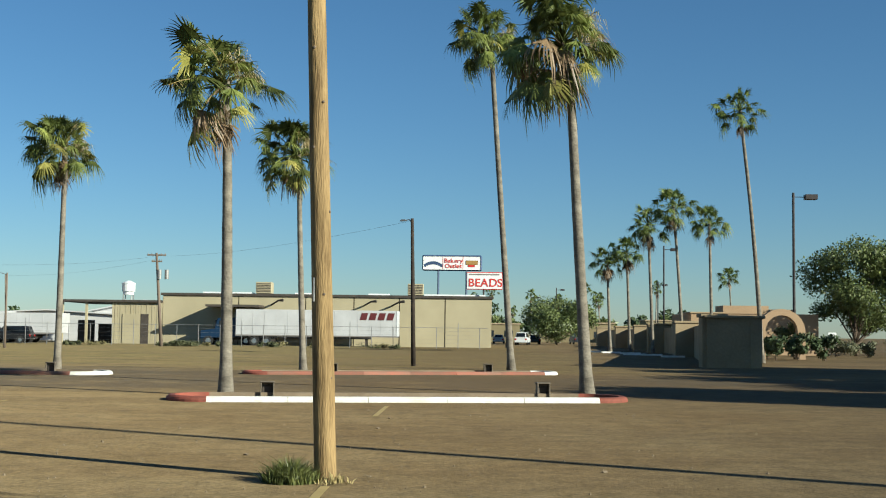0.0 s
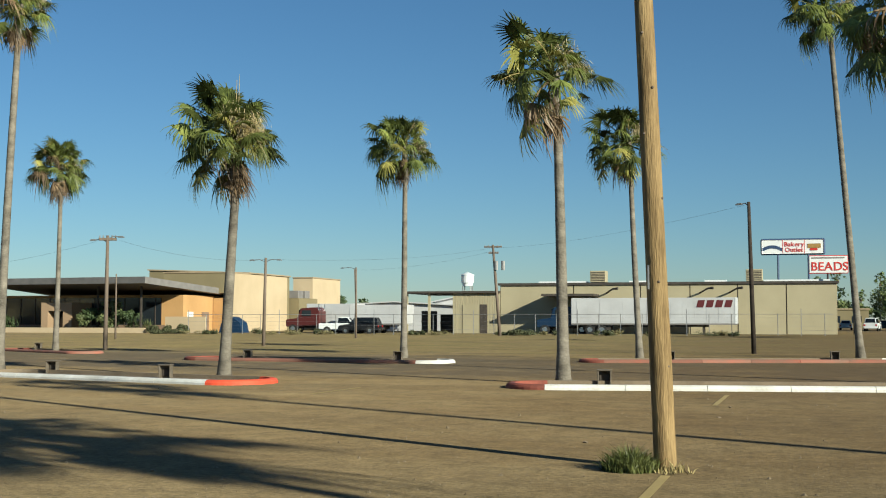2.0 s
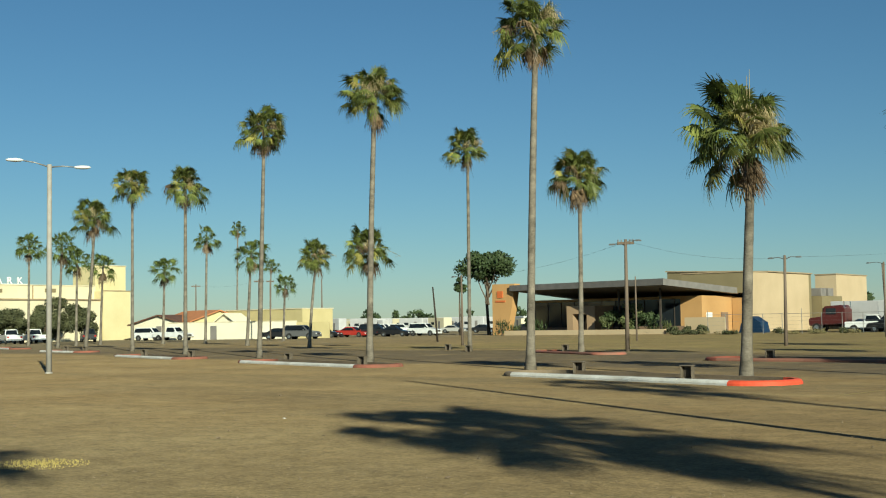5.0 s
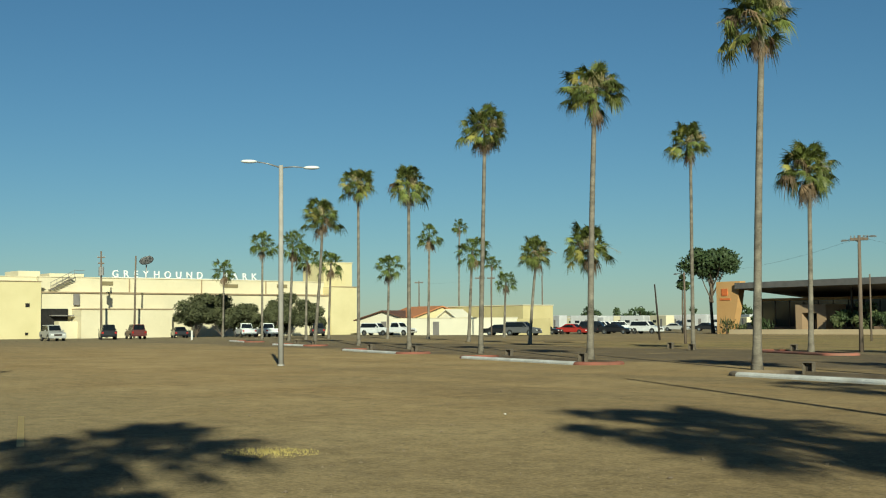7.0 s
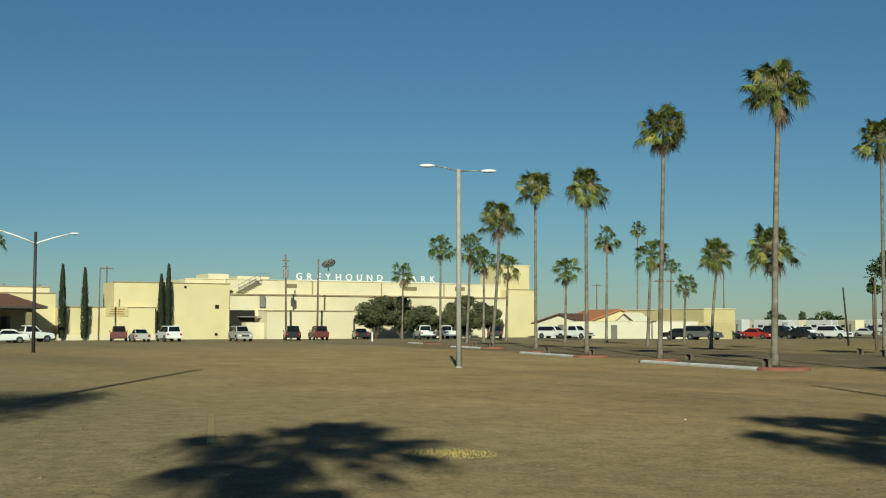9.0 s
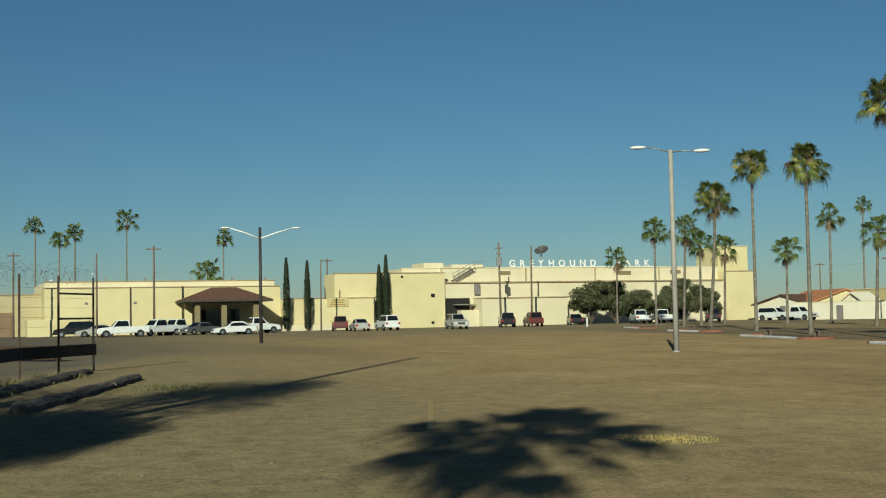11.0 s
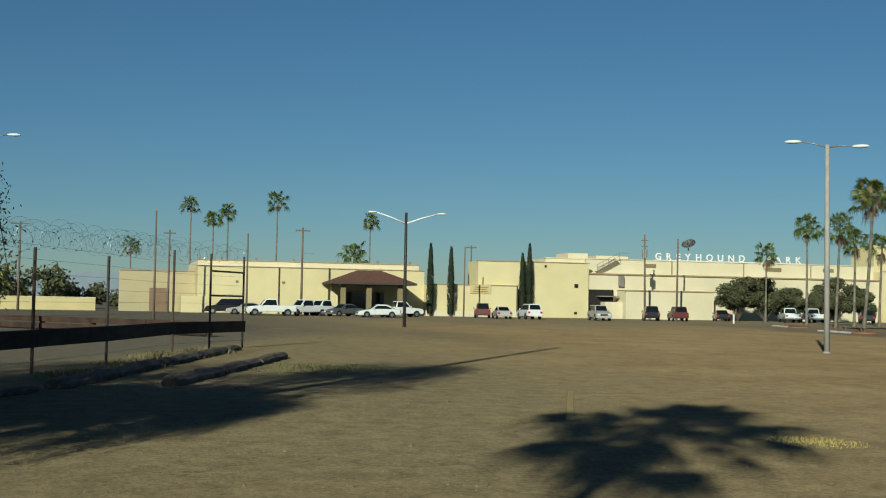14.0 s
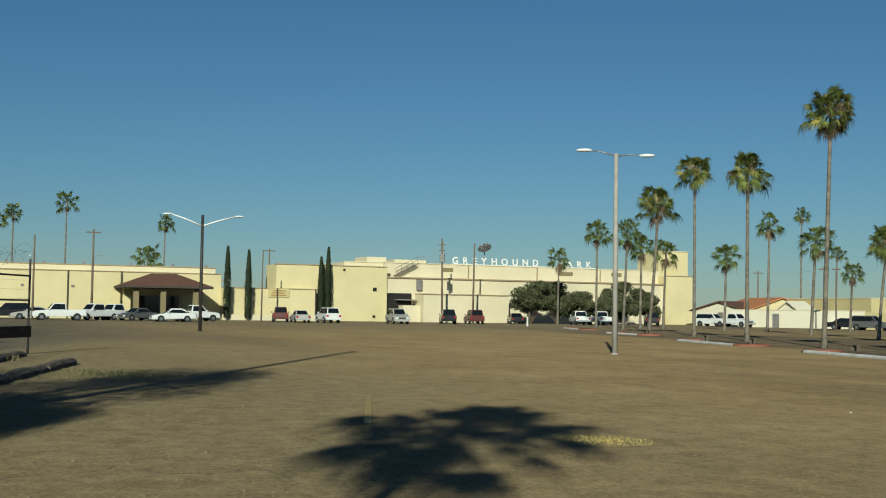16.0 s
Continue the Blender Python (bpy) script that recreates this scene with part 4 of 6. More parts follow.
def leafy_tree(name, x, y, h, r, base, seed, leaf="leaf", count=3600, size=0.22, label="", squash=0.75, group="", clumps=16, trunk=0.2, z=0.0, category="tree", sweep=(0, 0)):
    """Trunk, limbs, and a crown of leaf clumps with an uneven outline."""
    rnd = random.Random(seed)
    t = thing(name, x, y, z, 0, label, category, group)
    mid = (h + base) / 2
    half = (h - base) / 2
    centres = []
    for i in range(clumps):
        for _ in range(20):
            p = Vector((rnd.uniform(-1, 1), rnd.uniform(-1, 1), rnd.uniform(-1, 1)))
            if p.length < 1:
                break
        centres.append((Vector((p.x * r * 0.78 + sweep[0], p.y * r * 0.78 + sweep[1], mid + p.z * half * 0.78)), r * rnd.uniform(0.24, 0.42)))
    bm = bmesh.new()
    tube(bm, [(0, 0, -0.2), (rnd.uniform(-0.1, 0.1) * r, 0, base * 0.6), (sweep[0] * 0.5, sweep[1] * 0.5, mid)], [trunk, trunk * 0.8, trunk * 0.35], 8)
    part("trunk", bm, "bark", t, smooth=True)
    bm = bmesh.new()
    for c, cr in centres[:: 2]:
        s = Vector((0, 0, base * rnd.uniform(0.5, 1.0)))
        tube(bm, [s, s.lerp(c, 0.5) + Vector((0, 0, -0.08 * r)), c], [trunk * 0.4, trunk * 0.25, trunk * 0.08], 6)
    part("branching", bm, "bark", t)
    bm = bmesh.new()
    for i in range(count):
        c, cr = centres[rnd.randrange(clumps)]
        d = Vector((rnd.gauss(0, 1), rnd.gauss(0, 1), rnd.gauss(0, 1))).normalized()
        p = c + Vector((d.x, d.y, d.z * squash)) * cr * rnd.uniform(0.45, 1.12)
        if p.z < 0.05:
            continue
        u = Vector((rnd.gauss(0, 1), rnd.gauss(0, 1), rnd.gauss(0, 1))).normalized()
        w = u.cross(d).normalized() * size * rnd.uniform(0.3, 0.55)
        u = u * size * rnd.uniform(0.6, 1.2)
        bm.faces.new([bm.verts.new(p + k) for k in (-u, w, u, -w)])
    part("crown", bm, leaf, t)
    return t


for i, (x, y, h, r) in enumerate(((-149, 80.6, 6.9, 3.3), (-149, 84.6, 5.9, 3.1), (-150, 89.0, 4.8, 2.8), (-148, 94.8, 6.6, 3.3), (-146, 91.5, 4.0, 2.4), (-147, 98.2, 5.2, 2.6))):
    leafy_tree("shade_tree", x, y, h, r, 0.25, 300 + i, "leaf_dusty", 13000, 0.19, "dense dark olive shade tree before the cream wall", group="trees at the grandstand")


# ---- vehicles ----


def vehicle(kind, x, y, rz, colour, label, group="parked cars", z=0.0):
    """Parked car; its nose points along local +x."""
    L, W, clear, belt, top = {"sedan": (4.7, 1.78, 0.24, 0.92, 1.44), "suv": (4.7, 1.85, 0.30, 1.08, 1.80), "pickup": (5.5, 1.95, 0.38, 1.12, 1.85)}[kind]
    car = thing("pickup_truck" if kind == "pickup" else "car", x, y, z, rz, label, "pickup truck" if kind == "pickup" else "car", group)
    col, h, w = CAR_PAINT[colour], L / 2, W / 2
    bm = bmesh.new()
    if kind == "pickup":
        body = [(-h, clear + 0.1), (h, clear), (h, belt - 0.32), (h - 0.25, belt - 0.12), (h - 1.5, belt), (-h, belt)]
        roof = [(h - 1.55, belt), (h - 2.15, top), (-0.55, top), (-0.75, belt)]
    elif kind == "suv":
        body = [(-h, clear + 0.1), (h, clear), (h, belt - 0.35), (h - 0.2, belt - 0.15), (h - 1.25, belt), (-h + 0.03, belt)]
        roof = [(h - 1.2, belt), (h - 1.9, top), (-h + 0.35, top), (-h + 0.05, belt)]
    else:
        body = [(-h, clear + 0.12), (h, clear), (h, belt - 0.35), (h - 0.2, belt - 0.2), (h - 1.4, belt - 0.02), (-h + 0.9, belt + 0.04), (-h + 0.05, belt)]
        roof = [(h - 1.35, belt - 0.02), (h - 2.15, top), (-h + 1.55, top), (-h + 0.65, belt)]
    prism(bm, body, -w, w)
    bmesh.ops.bevel(bm, geom=bm.edges[:], offset=0.06, segments=2, affect="EDGES")
    if kind == "pickup":
        box(bm, -h + 0.12, -w + 0.12, belt - 0.02, -0.85, w - 0.12, belt + 0.012)
    part("body", bm, col, car, smooth=False)
    bm = bmesh.new()
    prism(bm, roof, -w + 0.16, w - 0.16)
    for vert in bm.verts:
        if vert.co.z > belt + 0.1:
            vert.co.y *= 0.86
    bmesh.ops.bevel(bm, geom=bm.edges[:], offset=0.05, segments=2, affect="EDGES")
    part("cabin", bm, col, car)
    # glass set just proud of the cabin
    for s in (-1, 1):
        a, b, c, d = roof
        bm = bmesh.new()
        lo, hi = w - 0.16, (w - 0.16) * 0.86
        q = [(a[0] - 0.18, belt + 0.05, lo), (b[0] - 0.06, top - 0.10, hi + 0.012), (c[0] + 0.06, top - 0.10, hi + 0.012), (d[0] + 0.16, belt + 0.05, lo)]
        bm.faces.new([bm.verts.new((px, s * (yy + 0.006), pz)) for px, pz, yy in (q if s < 0 else q[::-1])])
        bmesh.ops.solidify(bm, geom=bm.faces[:], thickness=0.01)
        part("side_window", bm, "glass", car)
    for (p, q2) in ((roof[0], roof[1]), (roof[3], roof[2])):
        sgn = 1 if p is roof[0] else -1
        bm = bmesh.new()
        lo, hi = w - 0.26, (w - 0.16) * 0.86 - 0.08
        fx = lambda k: p[0] + (q2[0] - p[0]) * k + sgn * 0.012
        fz = lambda k: p[1] + (q2[1] - p[1]) * k + 0.012
        vs = [bm.verts.new(c) for c in ((fx(0.1), -lo, fz(0.1)), (fx(0.1), lo, fz(0.1)), (fx(0.86), hi, fz(0.86)), (fx(0.86), -hi, fz(0.86)))]
        bm.faces.new(vs)
        bmesh.ops.solidify(bm, geom=bm.faces[:], thickness=0.01)
        part("windscreen", bm, "glass", car)
    rad = 0.36 if kind != "sedan" else 0.32
    for px in (h - 0.92, -h + 0.98):
        for s in (-1, 1):
            bm = tube(bmesh.new(), [(px, s * (w - 0.20), rad), (px, s * (w - 0.10), rad), (px, s * (w + 0.015), rad)], [rad * 0.96, rad, rad * 0.94], 18)
            wheel = part("wheel", bm, "tyre", car)
            part("rim", tube(bmesh.new(), [(px, s * (w - 0.02), rad), (px, s * (w + 0.028), rad)], [rad * 0.62, rad * 0.55], 14), "chrome", wheel)
            part("arch", tube(bmesh.new(), [(px, s * (w - 0.03), rad + 0.02), (px, s * (w + 0.004), rad + 0.02)], rad * 1.14, 18), "tyre", car)
    for s in (-1, 1):
        part("headlight", slab(h - 0.06, s * (w - 0.32) - 0.17, belt - 0.46, h + 0.012, s * (w - 0.32) + 0.17, belt - 0.30, 0.01), "lamp_white", car)
        part("tail_light", slab(-h - 0.012, s * (w - 0.18) - 0.12, belt - 0.36, -h + 0.05, s * (w - 0.18) + 0.12, belt - 0.14, 0.01), "lamp_red", car)
        part("mirror", slab(h - 1.75, s * (w + 0.07) - 0.08, belt + 0.02, h - 1.6, s * (w + 0.07) + 0.08, belt + 0.17, 0.02), col, car)
    part("bumper", slab(h - 0.04, -w + 0.08, clear, h + 0.07, w - 0.08, clear + 0.20, 0.03), "chrome" if kind == "pickup" else col, car)
    part("bumper", slab(-h - 0.07, -w + 0.08, clear + 0.06, -h + 0.04, w - 0.08, clear + 0.26, 0.03), "chrome" if kind == "pickup" else col, car)
    part("grille", slab(h - 0.03, -0.45, belt - 0.52, h + 0.014, 0.45, belt - 0.30, 0.01), "dark_trim", car)
    return car


for row in (
        ("pickup", -135.0, 15.9, -90, "white", "white pickup truck parked side-on"), ("pickup", -139.0, 20.3, -62, "white", "white pickup truck parked at an angle"),
        ("pickup", -142.0, 22.9, -58, "white", "white work pickup parked at an angle"), ("sedan", -139.5, 24.9, -60, "grey", "grey sedan parked among white pickups"),
        ("sedan", -131.5, 27.3, -90, "white", "white sedan parked side-on by the porch"), ("pickup", -140.0, 31.6, 100, "white", "white pickup with dark cab beside the porch"),
        ("sedan", -137.0, 28.6, -80, "silver", "silver sedan behind a white sedan"),
        ("suv", -146.0, 11.8, -95, "black", "black sport utility car by the yard wall"), ("sedan", -143.0, 14.0, -90, "silver", "silver sedan by the yard wall"),
        ("suv", -141.0, 42.1, 165, "maroon", "dark red hatchback parked facing the wall"), ("sedan", -137.0, 43.3, 172, "silver", "silver sedan parked facing the wall"),
        ("suv", -136.0, 46.4, 178, "white", "small white car parked facing the wall"), ("suv", -133.0, 54.0, -8, "silver", "silver sport utility car facing the lot"),
        ("suv", -138.0, 62.8, 160, "black", "black sport utility car parked by a pole"), ("suv", -139.0, 66.9, 165, "maroon", "dark red car parked by a pole"),
        ("pickup", -140.0, 83.0, 160, "white", "white pickup truck before the shade trees"), ("pickup", -142.0, 87.5, 165, "white", "white pickup truck before the shade trees"),
        ("sedan", -146.0, 76.5, 160, "black", "dark car under the shade trees"), ("suv", -141.0, 95.0, 150, "black", "black car at the end of the grandstand"),
        ("suv", -139.5, 104.0, 20, "white", "white van parked by the pale wall"), ("pickup", -135.5, 104.8, 15, "white", "white pickup parked by the pale wall"),
        ("sedan", -119.0, 109.5, 30, "black", "black sedan in the far car row"), ("suv", -113.4, 108.0, 20, "grey", "dark grey sport utility car in the far row"),
        ("sedan", -121.4, 119.8, 25, "black", "black sedan in the far car row"), ("sedan", -118.7, 122.8, 15, "red", "red sedan in the far car row"),
        ("suv", -117.0, 125.6, 30, "black", "black car in the far row"), ("sedan", -114.2, 126.6, 20, "black", "black sedan in the far car row"),
        ("suv", -112.5, 131.0, 10, "white", "white sport utility car in the far row"), ("sedan", -126.5, 131.0, 20, "silver", "silver car in the far row"),
        ("pickup", -136.0, 123.0, 30, "white", "white truck in the far row"), ("suv", -128.0, 139.0, 20, "white", "white van in the far row"),
        ("suv", -150.0, 168.0, 40, "white", "white van in the far row"), ("sedan", -146.0, 171.0, 10, "black", "black sedan in the far car row"), ("sedan", -131.0, 168.5, 30, "black", "black sedan in the far car row"),
        ("suv", -127.0, 170.0, 15, "grey", "dark grey sport utility car in the far row"), ("sedan", -122.5, 169.5, 35, "black", "black sedan in the far car row"), ("suv", -119.5, 172.0, 20, "black", "black car in the far row"),
        ("sedan", -116.0, 171.0, 25, "black", "black sedan in the far car row"), ("sedan", -139.5, 170.5, 25, "silver", "silver car in the far row")):
    kind, x, y, rz, colour, text = row
    vehicle(kind, x, y, rz, colour, text)

bl = thing("bollard", -123.0, 66.0, 0, 0, "short white bollard on the lot", "bollard")
part("post", tube(bmesh.new(), [(0, 0, -0.1), (0, 0, 0.95), (0, 0, 1.05)], [0.11, 0.11, 0.06], 10), "white_kerb", bl)

# ---- pale walls and small houses past the grandstand ----
lowwall = thing("boundary_wall", -131, 110.5, 0, 20, "long pale cream boundary wall with a grey gate", "wall")
part("wall", slab(-9.3, 0, -0.1, 10.7, 0.25, 2.35), "white_wall", lowwall)
part("wall", slab(10.7, 0.03, -0.1, 15.6, 0.25, 2.2), "yellow_wall", lowwall)
part("coping", slab(-9.3, -0.05, 2.35, 10.7, 0.3, 2.45), "cream_pale", lowwall)
part("gate", slab(-2.6, -0.04, 0, -1.6, 0.0, 1.9), "fascia", lowwall, "grey steel gate")


def gable_house(x, y, w, d, eave, ridge, wall, roof, rz, label, door=True):
    hs = thing("house", x, y, 0, rz, label, "house")
    bm = bmesh.new()
    prism(bm, [(-w / 2, -0.1), (w / 2, -0.1), (w / 2, eave), (0, ridge - 0.1), (-w / 2, eave)], 0, d)
    part("wall", bm, wall, hs)
    for s in (-1, 1):
        bm = bmesh.new()
        e = 0.5
        drop = (ridge - eave) * e / (w / 2)
        prism(bm, [(0, ridge), (s * (w / 2 + e), eave - drop), (s * (w / 2 + e), eave - drop - 0.16), (0, ridge - 0.16)], -0.5, d + 0.5)
        part("roof", bm, roof, hs)
    if door:
        part("door", slab(-0.5, -0.04, 0, 0.5, 0.0, 2.0), "fascia", hs)
    return hs


gable_house(-147.5, 111.5, 10.5, 9, 2.4, 3.7, "white_wall", "roof_tile", 12, "pale cream house with low brown gable roof")
gable_house(-140.5, 117, 9, 10, 2.8, 4.3, "cream", "orange_tile", 80, "small house with orange clay tile roof", False)
gable_house(-133.2, 112.2, 3.4, 3, 2.6, 3.7, "white_wall", "white_wall", 12, "white arched gatehouse behind the wall", False)
yb = thing("warehouse", -133, 119, 0, 0, "long yellow flat-roofed shed behind the wall", "building")
part("wall", slab(-8.2, 0, 0, 8.2, 6, 4.1), "yellow_wall", yb)
part("coping", slab(-8.3, -0.1, 4.1, 8.3, 6.1, 4.22), "cream_pale", yb)

# ---- far strip of camper vans and trees along the horizon ----
rnd = random.Random(5)
for i in range(44):
    x = -236 + (i % 26) * 3.9 + rnd.uniform(-1, 1)
    y = (232 if i < 26 else 213) + rnd.uniform(-6, 14)
    c = thing("camper_van", x, y, 0, rnd.uniform(-25, 25), "distant white camper parked in a row", "camper", "campers along the horizon")
    hh = rnd.uniform(2.6, 3.4)
    part("body", slab(-3.1, -1.2, 0.55, 3.1, 1.2, hh, 0.12), "trailer" if i % 4 else "cream_pale", c)
    part("window", slab(-1.8, -1.23, 1.5, -0.6, -1.19, 2.1, 0.01), "glass", c)
    part("door", slab(0.9, -1.23, 0.6, 1.6, -1.19, 2.3, 0.01), "fascia", c)
    for px in (-1.9, 1.9):
        part("wheel", tube(bmesh.new(), [(px, -1.22, 0.36), (px, -0.9, 0.36)], 0.36, 12), "tyre", c)
        part("wheel", tube(bmesh.new(), [(px, 0.9, 0.36), (px, 1.22, 0.36)], 0.36, 12), "tyre", c)
for i in range(20):
    leafy_tree("far_tree", -330 + 15 * i + rnd.uniform(-5, 5), 300 + rnd.uniform(-10, 50), rnd.uniform(4.5, 8.5), rnd.uniform(3, 6), 0.5, 400 + i, "leaf_dark", 420, 0.7,
               "dark round tree far along the horizon", group="trees along the horizon", clumps=7)

# ---- flat-roofed school building ----
sc = thing("school_building", -83, 138, 0, 0, "low tan school hall with deep sloping overhang", "building")
off = Matrix.Translation((84, -138, 0))


def spart(name, x0, y0, z0, x1, y1, z1, material, label="", bevel=0.0):
    bm = slab(x0, y0, z0, x1, y1, z1, bevel)
    bmesh.ops.transform(bm, matrix=off, verts=bm.verts)
    return part(name, bm, material, sc, label)


bm = bmesh.new()
top = [(-98.0, 130.5, 6.6), (-70.3, 122.6, 6.4), (-70.2, 147.0, 5.3), (-98.0, 147, 5.5)]
a = [bm.verts.new(p) for p in top]
b = [bm.verts.new((p[0], p[1], p[2] - 0.75)) for p in top]
bm.faces.new(a)
bm.faces.new(b[::-1])
for i in range(4):
    bm.faces.new((a[i], b[i], b[(i + 1) % 4], a[(i + 1) % 4]))
bmesh.ops.recalc_face_normals(bm, faces=bm.faces)
bmesh.ops.transform(bm, matrix=off, verts=bm.verts)
part("roof", bm, "fascia", sc, "deep grey metal roof overhang")
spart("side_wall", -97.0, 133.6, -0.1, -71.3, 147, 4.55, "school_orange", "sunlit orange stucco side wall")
spart("glazing", -96.8, 133.45, 0.9, -74.2, 133.6, 4.2, "glass", "dark shaded window band")
for x in np.linspace(-96, -75, 11):
    spart("mullion", x, 133.38, 0.9, x + 0.1, 133.46, 4.2, "dark_trim")
spart("sill_wall", -97.0, 133.2, 0, -72.0, 133.6, 0.9, "brown_wall")
for x, y in ((-73.5, 127.2), (-80.0, 128.5)):
    spart("canopy_post", x, y, 0, x + 0.2, y + 0.2, 5.5, "dark_trim")
bm = bmesh.new()
prism(bm, [(-101.3, -0.1), (-99.0, -0.1), (-98.1, 3.4), (-97.5, 6.85), (-101.3, 6.85)], 131.0, 132.2)
bmesh.ops.transform(bm, matrix=off, verts=bm.verts)
part("pylon", bm, "school_orange", sc, "orange stucco sign wall with slanted edge")
spart("emblem", -100.4, 130.9, 5.0, -99.5, 131.0, 5.9, "emblem", "orange-red square emblem")
spart("text_bar", -100.7, 130.93, 4.4, -99.1, 131.0, 4.65, "emblem")
spart("portal", -87.9, 129.0, 0, -87.0, 133.4, 3.6, "portal_tan", "tan stucco entrance portal")
spart("portal", -84.9, 129.0, 0, -83.7, 133.4, 3.6, "portal_tan", "tan stucco entrance portal")
spart("portal", -87.0, 129.0, 2.6, -84.9, 133.4, 3.6, "portal_tan", "tan stucco entrance portal")
spart("entrance_door", -86.95, 131.0, 0, -84.95, 131.1, 2.55, "glass", "dark glass entrance doors")
spart("planter_wall", -96.0, 126.5, 0, -72.5, 126.9, 0.6, "tan_bright", "low tan planter wall")
spart("door", -71.32, 138.5, 0, -71.2, 140.3, 2.5, "brown_wall")
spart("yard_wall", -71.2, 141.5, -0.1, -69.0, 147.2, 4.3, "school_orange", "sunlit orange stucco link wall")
spart("yard_wall", -71.2, 129.0, -0.1, -66.0, 129.25, 1.9, "tan_bright", "low pale yard wall")
bm = bmesh.new()
prism(bm, [(-83.6, 0), (-69.0, 0), (-69.0, 7.6), (-83.6, 8.15)], 147.3, 161)
bmesh.ops.transform(bm, matrix=off, verts=bm.verts)
part("hall_wall", bm, "school_tan", sc, "tall tan stucco hall")
bm = bmesh.new()
prism(bm, [(-83.8, 8.16), (-68.8, 7.6), (-68.8, 7.76), (-83.8, 8.32)], 147.1, 161.1)
bmesh.ops.transform(bm, matrix=off, verts=bm.verts)
part("coping", bm, "coping", sc)
spart("hall_wall", -78.0, 141.0, 4.9, -69.05, 147.3, 7.5, "school_tan", "tall tan stucco hall")
spart("coping", -78.1, 140.9, 7.5, -68.85, 147.1, 7.64, "coping")
# sunlight on this side of the hall is put into the paler tan
spart("hall_wall", -69.05, 141.0, 0.0, -68.9, 160, 7.5, "tan_bright", "hall wall with sunlight put into its paler tan")
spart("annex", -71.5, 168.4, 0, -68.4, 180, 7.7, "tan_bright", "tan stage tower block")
spart("coping", -71.6, 168.3, 7.7, -68.3, 180.1, 7.85, "coping")
spart("link_block", -70.0, 161.2, 0, -67.6, 168.3, 4.6, "school_tan", "low service block with rooftop units")
for y in (162.0, 164.6):
    spart("roof_unit", -69.6, y, 4.6, -68.0, y + 1.7, 5.7, "fascia", "grey rooftop cooling unit", 0.05)
spart("white_board", -71.28, 134.6, 1.6, -71.15, 136.0, 2.5, "sign_white", "white notice panel")
leafy_tree("umbrella_pine", -104.6, 135.8, 11.8, 4.2, 7.8, 21, "leaf_dark", 11000, 0.30, "umbrella pine with rounded dark crown over bare trunk", 0.8, clumps=24, trunk=0.3)
leafy_tree("umbrella_pine", -108.0, 133.5, 8.2, 1.5, 5.9, 22, "leaf_dark", 900, 0.3, "small pine with sparse dark crown", 0.5, clumps=6, trunk=0.16)


def spiky_plant(x, y, r, h, seed, material="leaf", label="spiky green plant against the wall"):
    t = thing("yucca_plant", x, y, 0, 0, label, "plant", "plants at the school")
    rn = random.Random(seed)
    bm = bmesh.new()
    for i in range(150):
        s = Vector((rn.uniform(-0.5, 0.5) * r, rn.uniform(-0.5, 0.5) * r, rn.uniform(0.0, 0.55) * h))
        a, e = rn.uniform(0, 6.283), radians(rn.uniform(5, 80))
        d = Vector((math.cos(a) * math.cos(e), math.sin(a) * math.cos(e), math.sin(e)))
        w = Vector((-math.sin(a), math.cos(a), 0)) * 0.07
        ln = rn.uniform(0.5, 0.9) * min(r, h) * 0.8
        bm.faces.new([bm.verts.new(k) for k in (s - w, s + w, s + d * ln)])
    part("leaves", bm, material, t)
    part("stem", tube(bmesh.new(), [(0, 0, -0.1), (0, 0, h * 0.55)], [0.12, 0.08], 8), "bark", t)


for i, (x, r, h) in enumerate(((-96.3, 1.5, 2.8), (-94.2, 1.2, 2.0), (-90.4, 1.3, 2.6), (-72.2, 1.2, 2.2), (-73.6, 1.6, 2.6))):
    spiky_plant(x, 127.8, r, h, 500 + i, "leaf" if i % 2 else "leaf_dark")
for i, (x, r, h) in enumerate(((-91.8, 1.1, 2.6), (-80.6, 1.2, 2.8), (-79.0, 1.6, 3.5), (-77.0, 1.9, 4.4), (-74.6, 1.5, 3.4))):
    leafy_tree("wall_shrub", x, 128.3, h, r, 0.3, 520 + i, "leaf" if i % 2 else "leaf_dark", 1500, 0.24, "tall leafy shrub under the roof overhang", clumps=10, trunk=0.07, category="shrub", group="plants at the school")
for i, (x, r, h) in enumerate(((-70.4, 0.8, 1.0), (-68.6, 0.9, 0.8), (-66.6, 0.9, 0.9))):
    leafy_tree("dry_shrub", x, 126.4, h, r, 0.1, 540 + i, "leaf_dusty", 900, 0.16, "dusty shrub before the yard wall", clumps=8, trunk=0.04, category="shrub", group="plants at the school")

# ---- warehouse with lorries ----
wb = thing("warehouse", -13, 136, 0, 0, "long low tan panel warehouse with dark roof edge", "building")
wo = Matrix.Translation((13, -136, 0))


def wpart(name, x0, y0, z0, x1, y1, z1, material, label="", bevel=0.0):
    bm = slab(x0, y0, z0, x1, y1, z1, bevel)
    bmesh.ops.transform(bm, matrix=wo, verts=bm.verts)
    return part(name, bm, material, wb, label)


